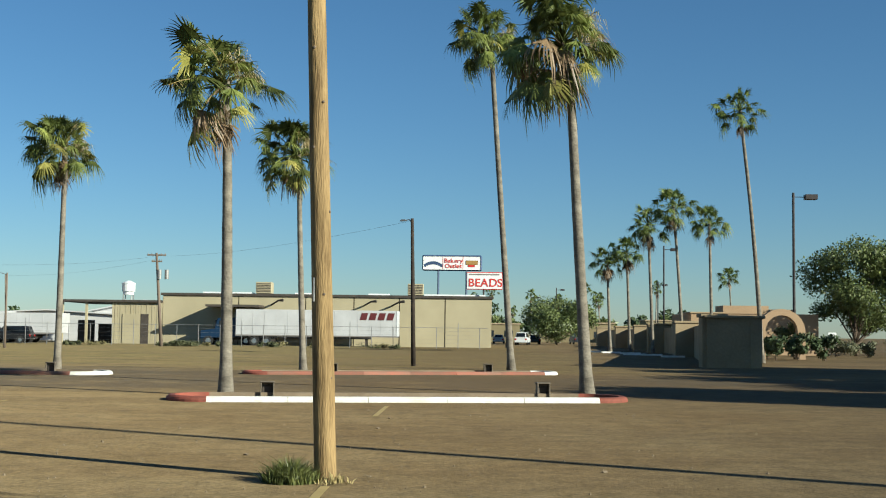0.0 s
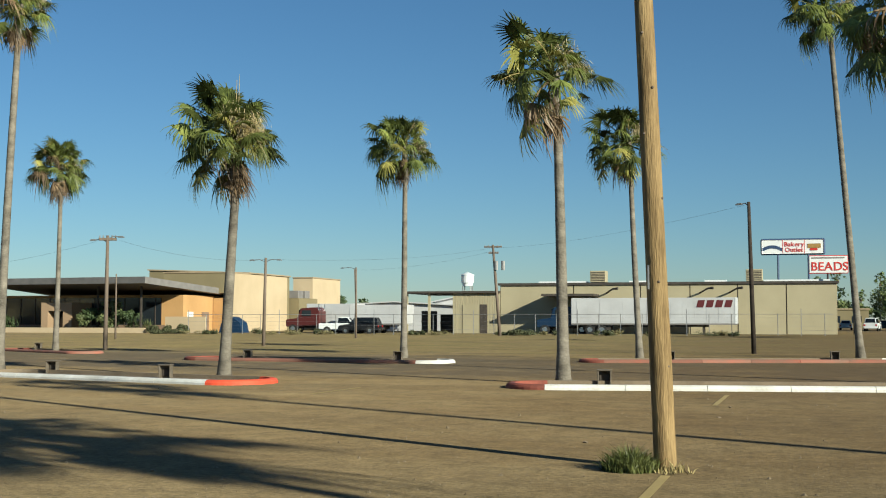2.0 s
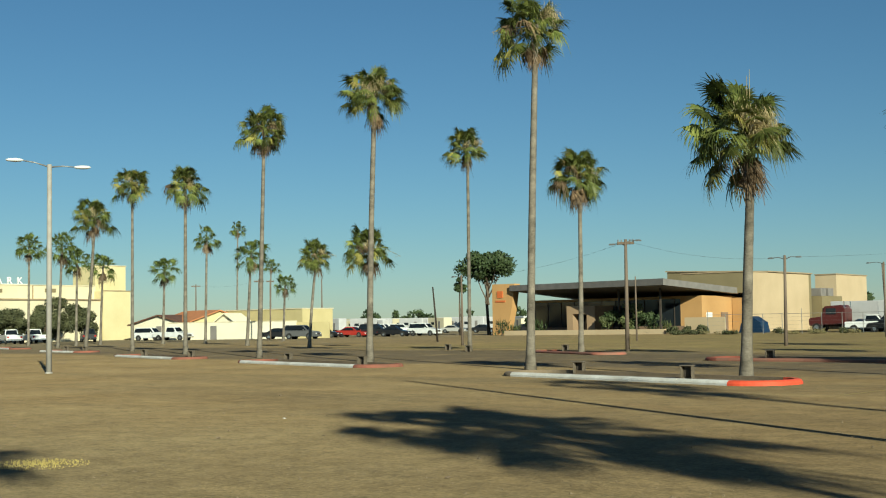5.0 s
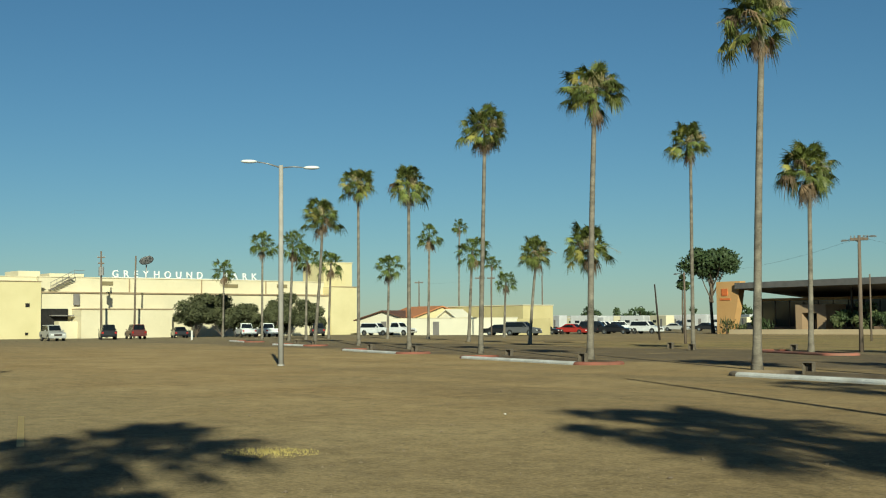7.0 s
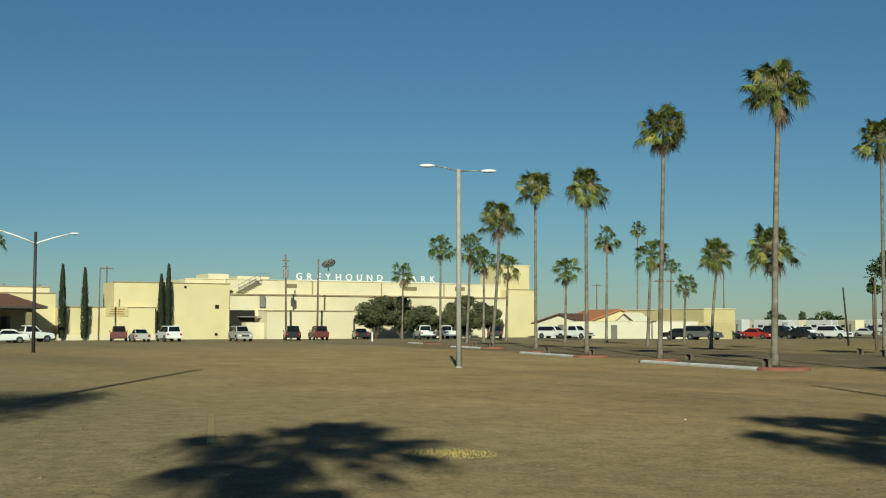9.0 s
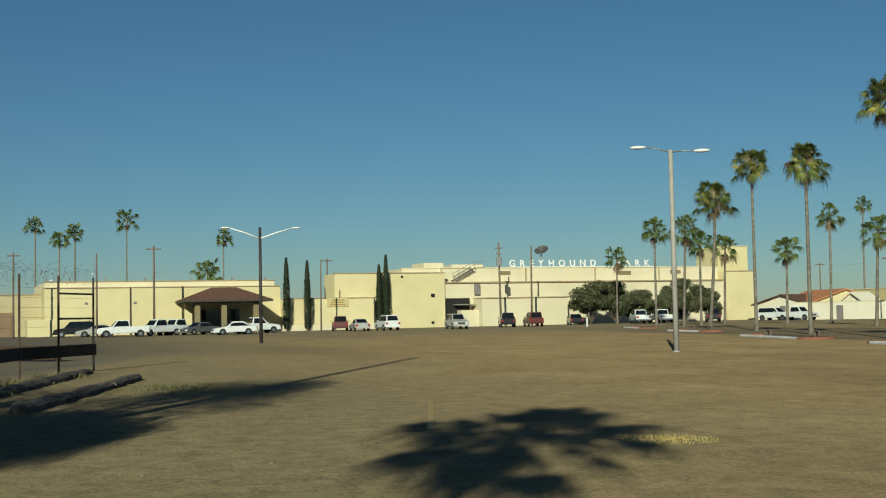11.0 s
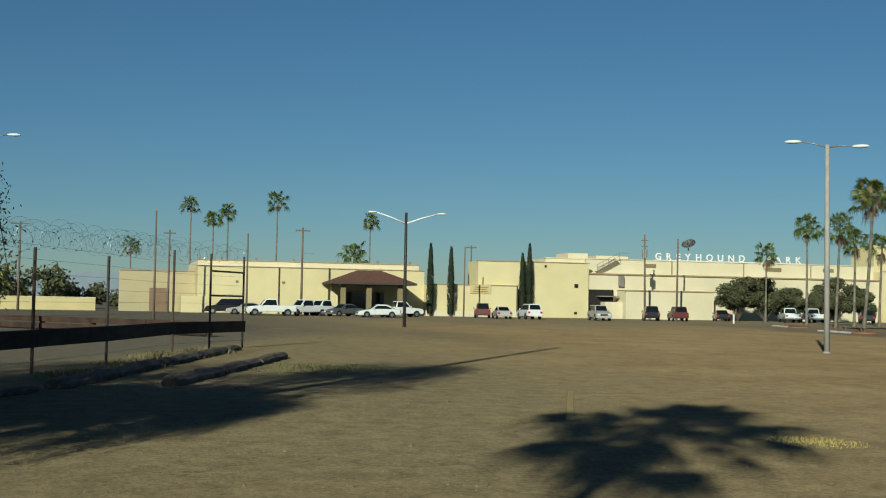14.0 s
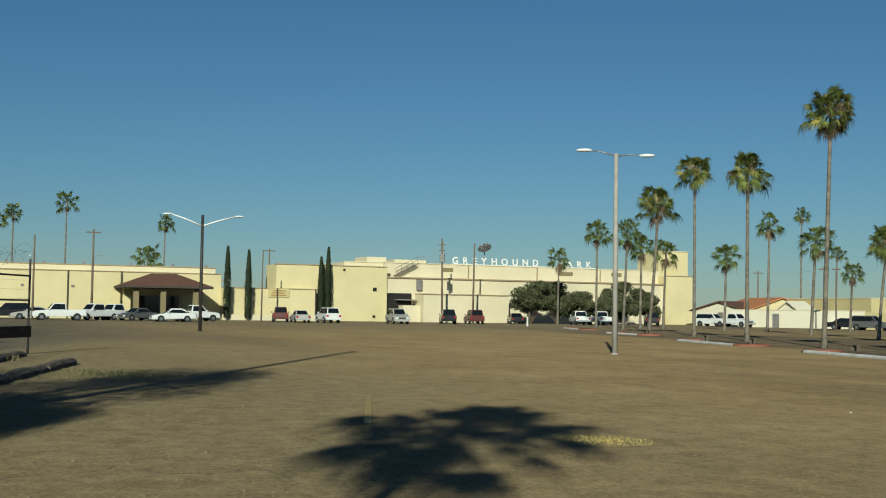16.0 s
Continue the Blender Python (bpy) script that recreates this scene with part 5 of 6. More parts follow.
xs = [-31.4, -22.9, -15.4, -10.0, -4.9, 0.2, 5.35]
for x0, x1 in zip(xs, xs[1:]):
    wpart("panel", x0 + 0.06, 136, -0.1, x1 - 0.06, 136.3, 5.45, "tan_metal")
wpart("wall", -31.4, 136.1, -0.1, 5.3, 158, 5.4, "dark_trim", "dark joints behind the panels")
wpart("wall", 5.3, 136.2, -0.1, 5.4, 158, 5.45, "tan_metal")
wpart("roof_edge", -31.6, 135.8, 5.45, 5.6, 158.2, 5.72, "dark_trim", "dark metal roof edge")
for x0, x1 in ((-27.5, -22), (-17.0, -13.5), (-8.6, -6.2), (-2.2, 4.8)):
    wpart("skylight", x0, 139, 5.72, x1, 142, 5.98, "white_metal", "white rooftop skylight")
for i in range(18):
    wpart("rib_panel", -36.7 + 0.295 * i, 135.9 + 0.03 * (i % 2), -0.1, -36.7 + 0.295 * (i + 1) - 0.02, 136.2, 4.6, "tan_metal")
wpart("wall", -36.7, 136.15, -0.1, -31.4, 150, 4.55, "dark_trim")
wpart("roof_edge", -43.0, 135.5, 4.6, -31.4, 150, 4.85, "dark_trim", "dark flat roof over the open bay")
wpart("door", -35.8, 135.82, 0, -33.8, 135.9, 3.3, "tan_metal", "tall tan metal door")
wpart("door_leaf", -33.75, 135.8, 0, -32.9, 135.88, 3.3, "dark_trim", "dark open door leaf")
for x in (-42.7, -40.0, -37.0):
    wpart("bay_post", x, 135.9, 0, x + 0.25, 136.15, 4.6, "tan_metal")
wpart("awning", -25.8, 131.8, 4.15, -20.0, 136, 4.40, "dark_trim", "dark loading dock awning")
for x in (-19.2, -8.9, -5.8):
    bm = tube(bmesh.new(), [(x, 135.95, 4.5), (x + 0.9, 134.6, 4.95), (x + 1.5, 134.4, 5.0)], [0.10, 0.10, 0.16], 8)
    bmesh.ops.transform(bm, matrix=wo, verts=bm.verts)
    part("wall_lamp", bm, "dark_trim", wb, "dark angled wall lamp")
for x in (-20.6, -3.2):
    u = thing("rooftop_cooler", x, 140, 5.72, 0, "boxy tan rooftop cooler unit", "cooler", "rooftop coolers")
    part("cabinet", slab(-0.9, -0.9, 0.15, 0.9, 0.9, 1.45, 0.03), "tan_metal", u)
    part("stand", slab(-0.8, -0.8, 0, 0.8, 0.8, 0.15), "dark_trim", u)
    for i in range(6):
        part("louvre", slab(-0.8, -0.93, 0.3 + 0.18 * i, 0.8, -0.9, 0.39 + 0.18 * i), "dark_trim", u)
# open yard bay behind: stacked dark goods
for i, (x, y, w, h) in enumerate(((-41.6, 142, 1.6, 2.6), (-39.4, 143, 1.8, 2.2), (-38.2, 141, 1.0, 1.5))):
    b_ = thing("crate", x, y, 0, 0, "dark stacked crate in the open bay", "crate", "crates in the bay")
    part("body", slab(-w / 2, -0.7, 0, w / 2, 0.7, h, 0.03), "dark_trim", b_)
    part("slat", slab(-w / 2 - 0.02, -0.74, h * 0.5, w / 2 + 0.02, -0.70, h * 0.5 + 0.12), "wood_old", b_)
shed = gable_house(-40.5, 165, 14, 12, 4.2, 5.6, "trailer", "trailer", 0, "white gabled shed behind the warehouse", False)
gable_house(-52.0, 160, 22, 10, 3.5, 4.1, "trailer", "trailer", 0, "long white low shed behind the trailers", False)

tank = thing("water_tank", -39.4, 152, 0, 0, "white elevated water tank on steel legs", "water tank")
part("tank", tube(bmesh.new(), [(0, 0, 5.9), (0, 0, 6.3), (0, 0, 6.3), (0, 0, 7.25), (0, 0, 7.25), (0, 0, 7.35), (0, 0, 7.65)], [0.66, 0.66, 0.82, 0.82, 0.86, 0.86, 0.2], 20), "white_metal", tank)
for k in range(4):
    a = math.pi / 4 + k * math.pi / 2
    part("leg", tube(bmesh.new(), [(0.9 * math.cos(a), 0.9 * math.sin(a), 0), (0.7 * math.cos(a), 0.7 * math.sin(a), 5.9)], 0.07, 6), "steel", tank)


def trailer(x0, x1, y, z0, z1, label, rz=0.0):
    t = thing("semi_trailer", (x0 + x1) / 2, y, 0, rz, label, "semi-trailer", "lorry trailers")
    h = (x1 - x0) / 2
    part("box", slab(-h, -1.28, z0, h, 1.28, z1, 0.03), "trailer", t)
    n = max(4, int(2 * h / 1.2))
    for i in range(n):
        x = -h + 2 * h * (i + 0.5) / n
        part("rib", slab(x - 0.03, -1.295, z0 + 0.1, x + 0.03, -1.28, z1 - 0.1), "trailer", t)
    part("side_rail", slab(-h, -1.30, z0 - 0.12, h, -1.2, z0 + 0.02), "fascia", t)
    part("door_post", slab(h - 0.22, -1.31, z0, h, -1.27, z1), "white_metal", t)
    for x in (-h + 2.0, -h + 3.3):
        for s in (-1, 1):
            w = part("wheel", tube(bmesh.new(), [(x, s * 0.85, 0.5), (x, s * 1.25, 0.5)], 0.5, 16), "tyre", t)
            part("rim", tube(bmesh.new(), [(x, s * 1.24, 0.5), (x, s * 1.28, 0.5)], 0.28, 12), "chrome", w)
    part("axle_frame", slab(-h + 1.2, -0.9, 0.5, -h + 4.2, 0.9, z0 - 0.1), "dark_trim", t)
    part("underrun", slab(-h + 5.0, -0.5, z0 - 0.35, h - 3.0, 0.5, z0 - 0.1), "dark_trim", t)
    for s in (-1, 1):
        part("landing_leg", slab(h - 3.6, s * 0.8 - 0.08, 0.0, h - 3.4, s * 0.8 + 0.08, z0), "dark_trim", t)
    return t


big = trailer(-22.2, -4.75, 131.5, 1.15, 3.88, "long white box trailer with dark red marking")
for i in range(4):
    bm = bmesh.new()
    prism(bm, [(4.55 + 0.95 * i, 2.86), (5.25 + 0.95 * i, 2.86), (5.45 + 0.95 * i, 3.62), (4.75 + 0.95 * i, 3.62)], -1.31, -1.296)
    part("marking", bm, "logo_red", big, "slanted dark red block of a marking")
trailer(-48.2, -41.2, 133, 1.1, 3.25, "short white box trailer in the yard")
trailer(-55.5, -48.9, 138, 1.1, 3.45, "white box trailer behind a red tractor")


def tractor_unit(x, y, rz, colour, label):
    t = thing("lorry_tractor", x, y, 0, rz, label, "lorry", "lorry tractors")
    bm = bmesh.new()
    prism(bm, [(-1.6, 0.9), (2.6, 0.7), (2.6, 1.55), (1.1, 1.75), (0.75, 2.9), (-1.2, 3.0), (-1.6, 2.6)], -1.15, 1.15)
    bmesh.ops.bevel(bm, geom=bm.edges[:], offset=0.08, segments=2, affect="EDGES")
    part("cab", bm, CAR_PAINT[colour], t)
    part("windscreen", slab(0.75, -0.95, 1.95, 1.05, 0.95, 2.7, 0.05), "glass", t)
    for s in (-1, 1):
        part("side_window", slab(-0.6, s * 1.16 - 0.02, 1.95, 0.55, s * 1.16 + 0.02, 2.65, 0.01), "glass", t)
        part("exhaust", tube(bmesh.new(), [(-1.5, s * 0.95, 1.0), (-1.5, s * 0.95, 3.4)], 0.07, 8), "chrome", t)
        for px in (1.7, -2.4, -3.6):
            w = part("wheel", tube(bmesh.new(), [(px, s * 0.8, 0.5), (px, s * 1.18, 0.5)], 0.5, 16), "tyre", t)
            part("rim", tube(bmesh.new(), [(px, s * 1.17, 0.5), (px, s * 1.21, 0.5)], 0.28, 12), "chrome", w)
    part("chassis", slab(-4.2, -0.45, 0.6, 1.0, 0.45, 0.95), "dark_trim", t)


tractor_unit(-54.2, 134.6, 180, "maroon", "dark red lorry tractor with chrome exhausts")
tractor_unit(-23.6, 132.4, 180, "blue", "blue lorry tractor before the white trailer")
vehicle("pickup", -48.4, 130.5, 10, "white", "white truck cab in the fenced yard", "yard vehicles")
vehicle("suv", -45.5, 128, 180, "black", "black car behind the yard fence", "yard vehicles")
tent = thing("tarpaulin", -63.0, 132.5, 0, 0, "blue tarpaulin over a heap", "tarpaulin")
bm = bmesh.new()
prism(bm, [(-1.5, 0), (1.5, 0), (1.2, 1.2), (0.1, 1.9), (-1.2, 1.1)], -1.0, 1.0)
part("cover", bm, CAR_PAINT["blue"], tent)

# bakery sign and beads sign on posts behind the roof
sg = thing("pylon_sign", 0.9, 160, 0, 0, "white bakery outlet sign in blue frame on posts", "sign")
for x in (-1.6, 2.1):
    part("post", tube(bmesh.new(), [(x, 0, 0), (x, 0, 10.0)], 0.13, 8), "sign_blue", sg)
part("frame", slab(-3.75, -0.2, 9.75, 4.15, 0.2, 11.85, 0.18), "sign_blue", sg)
part("face", slab(-3.58, -0.23, 9.92, 3.98, -0.2, 11.68, 0.1), "sign_white", sg)
for x in (-1.05, 1.6):
    part("divider", slab(x, -0.25, 9.95, x + 0.06, -0.23, 11.65), "sign_red", sg)
lettering("Bakery", 0.78, 0.04, "sign_red", sg, pose(-0.85, -0.26, 10.85), gap=0.5)
lettering("Outlet", 0.78, 0.04, "sign_red", sg, pose(-0.75, -0.26, 10.15), gap=0.5)
bm = bmesh.new()
for i in range(9):
    a = -2.3 + 0.27 * (i - 4)
    box(bm, a - 0.15, -0.26, 10.6 - 0.02 * (i - 4) ** 2, a + 0.15, -0.235, 11.0 - 0.02 * (i - 4) ** 2)
part("logo", bm, "sign_blue", sg, "plain blue arched logo bar")
part("logo", slab(2.0, -0.26, 10.6, 3.6, -0.235, 11.15, 0.05), "logo_gold", sg, "plain gold and red logo bar")
part("logo", slab(2.3, -0.26, 10.3, 3.2, -0.235, 10.58, 0.05), "sign_red", sg)
bd = thing("beads_sign", 2.95, 156, 0, 0, "white sign board with red BEADS lettering", "sign")
part("post", tube(bmesh.new(), [(2.2, 0.1, 0), (2.2, 0.1, 7.5)], 0.12, 8), "dark_steel", bd)
part("board", slab(0, -0.12, 7.2, 4.6, 0.12, 9.45, 0.03), "sign_red", bd)
part("face", slab(0.08, -0.15, 7.3, 4.52, -0.12, 9.35), "sign_white", bd)
lettering("BEADS", 1.46, 0.05, "sign_red", bd, pose(0.22, -0.17, 7.6), gap=0.25)
part("text_bar", slab(0.3, -0.17, 9.05, 4.2, -0.15, 9.22), "fascia", bd)

# yard fence
yf = thing("chain_link_fence", -29, 121, 0, 0, "low rusty chain-link yard fence on steel posts", "fence")
for i in range(32):
    x = -34 + 2.15 * i
    part("post", tube(bmesh.new(), [(x, 0, -0.1), (x, 0, 2.15 if i % 5 else 2.6)], 0.035, 6), "steel", yf)
bm = bmesh.new()
for z in (0.15, 0.55, 0.95, 1.35, 1.75):
    tube(bm, [(-34, -0.03, z), (33.5, -0.03, z)], 0.006, 4)
part("wire", bm, "steel", yf)
part("top_rail", tube(bmesh.new(), [(-34, 0, 2.1), (33.5, 0, 2.1)], 0.025, 6), "steel", yf)

# ---- utility poles ----


def utility_pole(x, y, h, lean=0.0, arms=(), lamps=(), r=0.13, gear=False, label="weathered wooden utility pole with crossarm", material="wood_old"):
    """arms: (height, half length, direction in degrees); lamps: (height, reach, direction)."""
    p = thing("utility_pole", x, y, 0, 0, label, "utility pole", "utility poles")
    part("pole", tube(bmesh.new(), [(0, 0, -0.2), (lean * 0.5, 0, h / 2), (lean, 0, h)], [r, r * 0.85, r * 0.65], 10), material, p, smooth=True)
    for z, half, a in arms:
        m = Matrix.Translation((lean * z / h, 0, z)) @ pose(0, 0, 0, 0, 0, a)
        c = part("crossarm", slab(-half, -0.06, -0.07, half, 0.06, 0.07, 0.01, m), material, p)
        for s in (-0.9, -0.5, 0.5, 0.9):
            bm = tube(bmesh.new(), [(s * half, 0, 0.05), (s * half, 0, 0.2)], [0.04, 0.03], 6)
            bmesh.ops.transform(bm, matrix=m, verts=bm.verts)
            part("insulator", bm, "steel", c)
    for z, reach, a in lamps:
        d = Vector((math.cos(radians(a)), math.sin(radians(a)), 0))
        s = Vector((lean * z / h, 0, z))
        part("lamp_arm", tube(bmesh.new(), [s, s + d * reach * 0.5 + Vector((0, 0, 0.15)), s + d * reach + Vector((0, 0, 0.12))], 0.025, 6), "steel", p)
        bm = bmesh.new()
        prism(bm, [(-0.04, -0.04), (0.28, -0.05), (0.28, 0.0), (0.2, 0.04), (0.0, 0.04)], -0.07, 0.07)
        bmesh.ops.transform(bm, matrix=Matrix.Translation(s + d * reach + Vector((0, 0, 0.12))) @ pose(0, 0, 0, 0, 0, a), verts=bm.verts)
        part("lamp_head", bm, "steel", p)
    if gear:
        for s in (-0.35, 0.35):
            part("transformer", tube(bmesh.new(), [(s, -0.1, h * 0.72), (s, -0.1, h * 0.82)], 0.2, 12), "steel", p)
    return p


def flood_pole(x, y, h, material, label, head_dir, reach=0.7, r=0.09, group="lamps beyond the wall", big=1.0):
    p = thing("street_lamp", x, y, 0, 0, label, "street lamp", group)
    part("pole", tube(bmesh.new(), [(0, 0, -0.1), (0, 0, h)], [r, r * 0.8], 10), material, p)
    part("base", tube(bmesh.new(), [(0, 0, -0.05), (0, 0, 0.25), (0, 0, 0.7)], [r * 2.6, r * 2.2, r * 1.2], 12), material, p)
    d = Vector((math.cos(radians(head_dir)), math.sin(radians(head_dir)), 0))
    part("arm", tube(bmesh.new(), [(0, 0, h - 0.35), Vector((0, 0, h - 0.35)) + d * reach], 0.035, 6), material, p)
    part("lamp_head", slab(-0.05 * big, -0.22 * big, -0.14 * big, 0.62 * big, 0.22 * big, 0.14 * big, 0.03, Matrix.Translation(Vector((0, 0, h - 0.35)) + d * reach) @ pose(0, 0, 0, 0, 0, head_dir)), material, p)


utility_pole(-1.4, 58.5, 7.1, -0.15, (), ((6.9, 0.35, 160),), 0.12, label="dark wooden lamp pole with steel pegs", material="timber")
utility_pole(-26.8, 116.0, 8.9, -0.7, ((8.7, 0.9, 0), (8.1, 0.5, 0)), (), 0.17, True, "grey utility pole with crossarms and transformers")
utility_pole(-33.9, 56.0, 5.95, 0.05, ((5.75, 0.45, 20),), ((5.6, 0.65, 190), (5.75, 0.6, 10)), 0.12)
utility_pole(-30.2, 67.6, 5.3, 0.1, (), ((5.05, 0.75, 0), (5.05, 0.75, 180)), 0.11, label="thin wooden pole with two small lamps")
utility_pole(-34.6, 96.2, 5.95, 0.0, (), ((5.8, 1.2, 170),), 0.10, label="thin wooden pole with one small lamp")
utility_pole(-47.0, 131, 7.4, -0.3, (), (), 0.10, label="slim grey utility pole in the yard")
utility_pole(-51.1, 85.9, 5.2, 0.0, (), (), 0.08, label="short thin wooden pole")
utility_pole(7.2, 137, 8.8, 0.0, (), (), 0.16, label="dark wooden pole beside the warehouse", material="timber")
utility_pole(-71.0, 84.5, 5.0, -0.5, (), (), 0.10, label="leaning dark wooden pole", material="timber")
utility_pole(-56.6, 70.2, 5.2, 0.0, (), ((5.0, 0.8, 170),), 0.10, label="thin wooden pole with one small lamp")
utility_pole(-150, 67.4, 11.4, -0.3, ((10.6, 0.5, 70), (9.8, 0.4, 70)), (), 0.16, True, "wooden utility pole with transformers before the grandstand")
utility_pole(-150, 72.0, 10.9, 0.3, (), (), 0.15, label="tall bare wooden pole before the grandstand")
utility_pole(-150, 42.3, 9.0, 0.2, (), (), 0.11, label="slim bare wooden pole before the low wall")
utility_pole(-166, 47.8, 10.0, 0.0, ((9.7, 0.8, 90),), (), 0.14)
utility_pole(-150, 21.4, 10.8, 0.0, ((10.4, 0.9, 90),), ((7.5, 1.2, 90),), 0.16)
utility_pole(-140, 13.7, 9.3, 0.0, (), (), 0.13, label="bare grey wooden pole by the car row")
utility_pole(-150, 5.3, 10.0, 0.0, ((9.6, 0.7, 90),), (), 0.14)
utility_pole(-150, -11.8, 10.5, 0.0, ((10.2, 1.1, 90),), (), 0.16)
utility_pole(-90, 2.2, 8.0, 0.0, (), (), 0.09, label="slim dark pole behind the wire fence")
utility_pole(-112.5, 100.0, 7.5, 0.0, ((7.2, 0.6, 40),), (), 0.12)
utility_pole(-152, 122, 8.5, 0.0, ((8.2, 0.7, 40),), (), 0.13)
utility_pole(-138, 125, 7.8, 0.0, (), (), 0.12, label="bare wooden pole behind the houses")
utility_pole(-128, 126, 8.6, 0.0, (), (), 0.12, label="bare wooden pole behind the houses")
utility_pole(-116, 105, 7.6, 0.0, ((7.4, 0.5, 40),), (), 0.11)
# unseen pole, added for the thin shadow line it casts on the lot
utility_pole(-12.0, -3.1, 14.6, 0.0, (), (), 0.16, label="tall bare wooden pole beside the wire fence")

# overhead lines between the poles
wires = thing("overhead_line", 0, 0, 0, 0, "thin dark overhead lines strung between poles", "cable")
for a, b in (((-33.9, 56.0, 5.9), (-30.1, 67.6, 5.2)), ((-30.1, 67.6, 5.2), (-27.5, 116, 8.6)), ((-27.5, 116, 8.6), (-1.5, 58.5, 7.0)), ((-33.9, 56, 5.8), (-56.6, 70.2, 5.1)),
             ((-112.5, 100, 7.3), (-152, 122, 8.3)), ((-27.5, 116, 8.3), (-47.3, 131, 7.2))):
    a, b = Vector(a), Vector(b)
    pts = [a.lerp(b, s) + Vector((0, 0, -0.45 * 4 * s * (1 - s))) for s in np.linspace(0, 1, 14)]
    part("cable", tube(bmesh.new(), pts, 0.0045, 4), "dark_steel", wires)

# ---- wall, arch and trees by the road ----
bw = thing("block_wall", 13.5, 62, 0, 0, "tan block wall with capped pillars along the road", "wall")
ends = [(13.35, 62.0), (17.7, 92.0), (19.2, 113.0), (20.7, 131.0), (21.4, 150.0), (21.8, 171.0)]
for i, (x, y) in enumerate(ends):
    px, py = x - 13.5, y - 62
    w = 1.05 if i == 0 else 2.0
    part("pillar", slab(px - 0.15, py, -0.1, px + w, py + 0.9, 2.55, 0.02), "block", bw)
    part("pillar_cap", slab(px - 0.25, py - 0.1, 2.55, px + w + 0.1, py + 1.0, 2.72, 0.03), "block", bw)
    if i:
        qx, qy = ends[i - 1][0] - 13.5, ends[i - 1][1] - 62
        qw = 0.75 if i == 1 else 1.7
        bm = bmesh.new()
        prism(bm, [(qx + qw - 0.4, qy + 0.8), (qx + qw, qy + 0.8), (px + 1.7, py + 0.2), (px + 1.3, py + 0.2)], -0.1, 2.3, "z")
        part("wall", bm, "block", bw)
part("wall", slab(1.05, 0.25, -0.1, 2.5, 0.7, 2.45), "block", bw)
part("wall", slab(-0.1, -0.15, -0.1, 2.1, -0.05, 2.5), "block", bw)
part("pillar", slab(2.1, -0.2, -0.1, 2.7, 0.9, 2.5, 0.02), "block", bw)
part("pillar_cap", slab(-0.25, -0.3, 2.5, 2.85, 1.0, 2.66, 0.03), "block", bw)
for x, y in ((14.9, 108), (16.0, 104), (16.6, 97), (17.0, 90), (15.4, 98), (13.6, 112)):
    s = thing("wheel_stop", x, y, 0, 8, "white concrete wheel stop", "wheel stop", "wheel stops")
    bm = bmesh.new()
    prism(bm, [(-0.09, 0), (0.09, 0), (0.06, 0.13), (-0.06, 0.13)], -0.9, 0.9, "y")
    bmesh.ops.transform(bm, matrix=pose(0, 0, 0, 0, 0, 90), verts=bm.verts)
    part("block", bm, "white_kerb", s)

mis = thing("arcade_building", 26, 107, 0, 0, "low tan building with stepped parapet and arch", "building")
part("wall", slab(-4.2, 0, -0.1, 7.0, 9, 3.6), "portal_tan", mis)
part("parapet", slab(-1.4, -0.1, 3.6, 2.6, 3, 4.3), "portal_tan", mis)
part("parapet", slab(2.6, -0.1, 3.6, 5.0, 3, 4.0), "portal_tan", mis)
part("coping", slab(-4.3, -0.12, 3.6, -1.4, 3, 3.72), "coping", mis)
bm = bmesh.new()
outer, inner = [], []
for i in range(17):
    a = math.pi * i / 16
    outer.append((1.7 * math.cos(a), 2.0 + 1.6 * math.sin(a)))
    inner.append((1.15 * math.cos(a), 2.0 + 1.15 * math.sin(a)))
loop = [(1.7, 0)] + outer + [(-1.7, 0), (-1.15, 0)] + inner[::-1] + [(1.15, 0)]
av = [bm.verts.new((x, 0, z)) for x, z in loop]
bv = [bm.verts.new((x, 0.7, z)) for x, z in loop]
n = len(loop)
for i in range(n):
    bm.faces.new((av[i], av[(i + 1) % n], bv[(i + 1) % n], bv[i]))
seq_o, seq_i = [0] + list(range(1, 18)) + [18], [37 - 0] + list(range(36, 19, -1)) + [19]
for (o1, i1), (o2, i2) in zip(zip(seq_o, seq_i), zip(seq_o[1:], seq_i[1:])):
    bm.faces.new((av[o1], av[o2], av[i2], av[i1]))
    bm.faces.new((bv[o1], bv[i1], bv[i2], bv[o2]))
bmesh.ops.recalc_face_normals(bm, faces=bm.faces)
arch = thing("garden_arch", 24.2, 87, 0, 0, "tan stucco arch at the garden entrance", "arch")
part("arch", bm, "portal_tan", arch)
white = thing("notice_board", 47.3, 148, 0, 0, "small white notice board on posts by the trees", "sign")
part("panel", slab(-0.5, -0.04, 0.5, 0.5, 0.04, 2.2, 0.02), "sign_white", white)
for x in (-0.45, 0.45):
    part("post", tube(bmesh.new(), [(x, 0.06, -0.1), (x, 0.06, 2.2)], 0.04, 6), "steel", white)
leafy_tree("shade_tree", 36.4, 107.3, 10.6, 5.1, 1.4, 31, "leaf_road", 19000, 0.18, "round green shade tree by the road", clumps=26)
leafy_tree("shade_tree", 42.6, 109.2, 12.0, 6.0, 1.6, 32, "leaf_road", 20000, 0.18, "tall green shade tree by the road", clumps=26)
leafy_tree("shade_tree", 25.6, 88.5, 2.8, 1.5, 0.3, 33, "leaf", 3600, 0.14, "low dark tree beneath the larger ones", clumps=14)
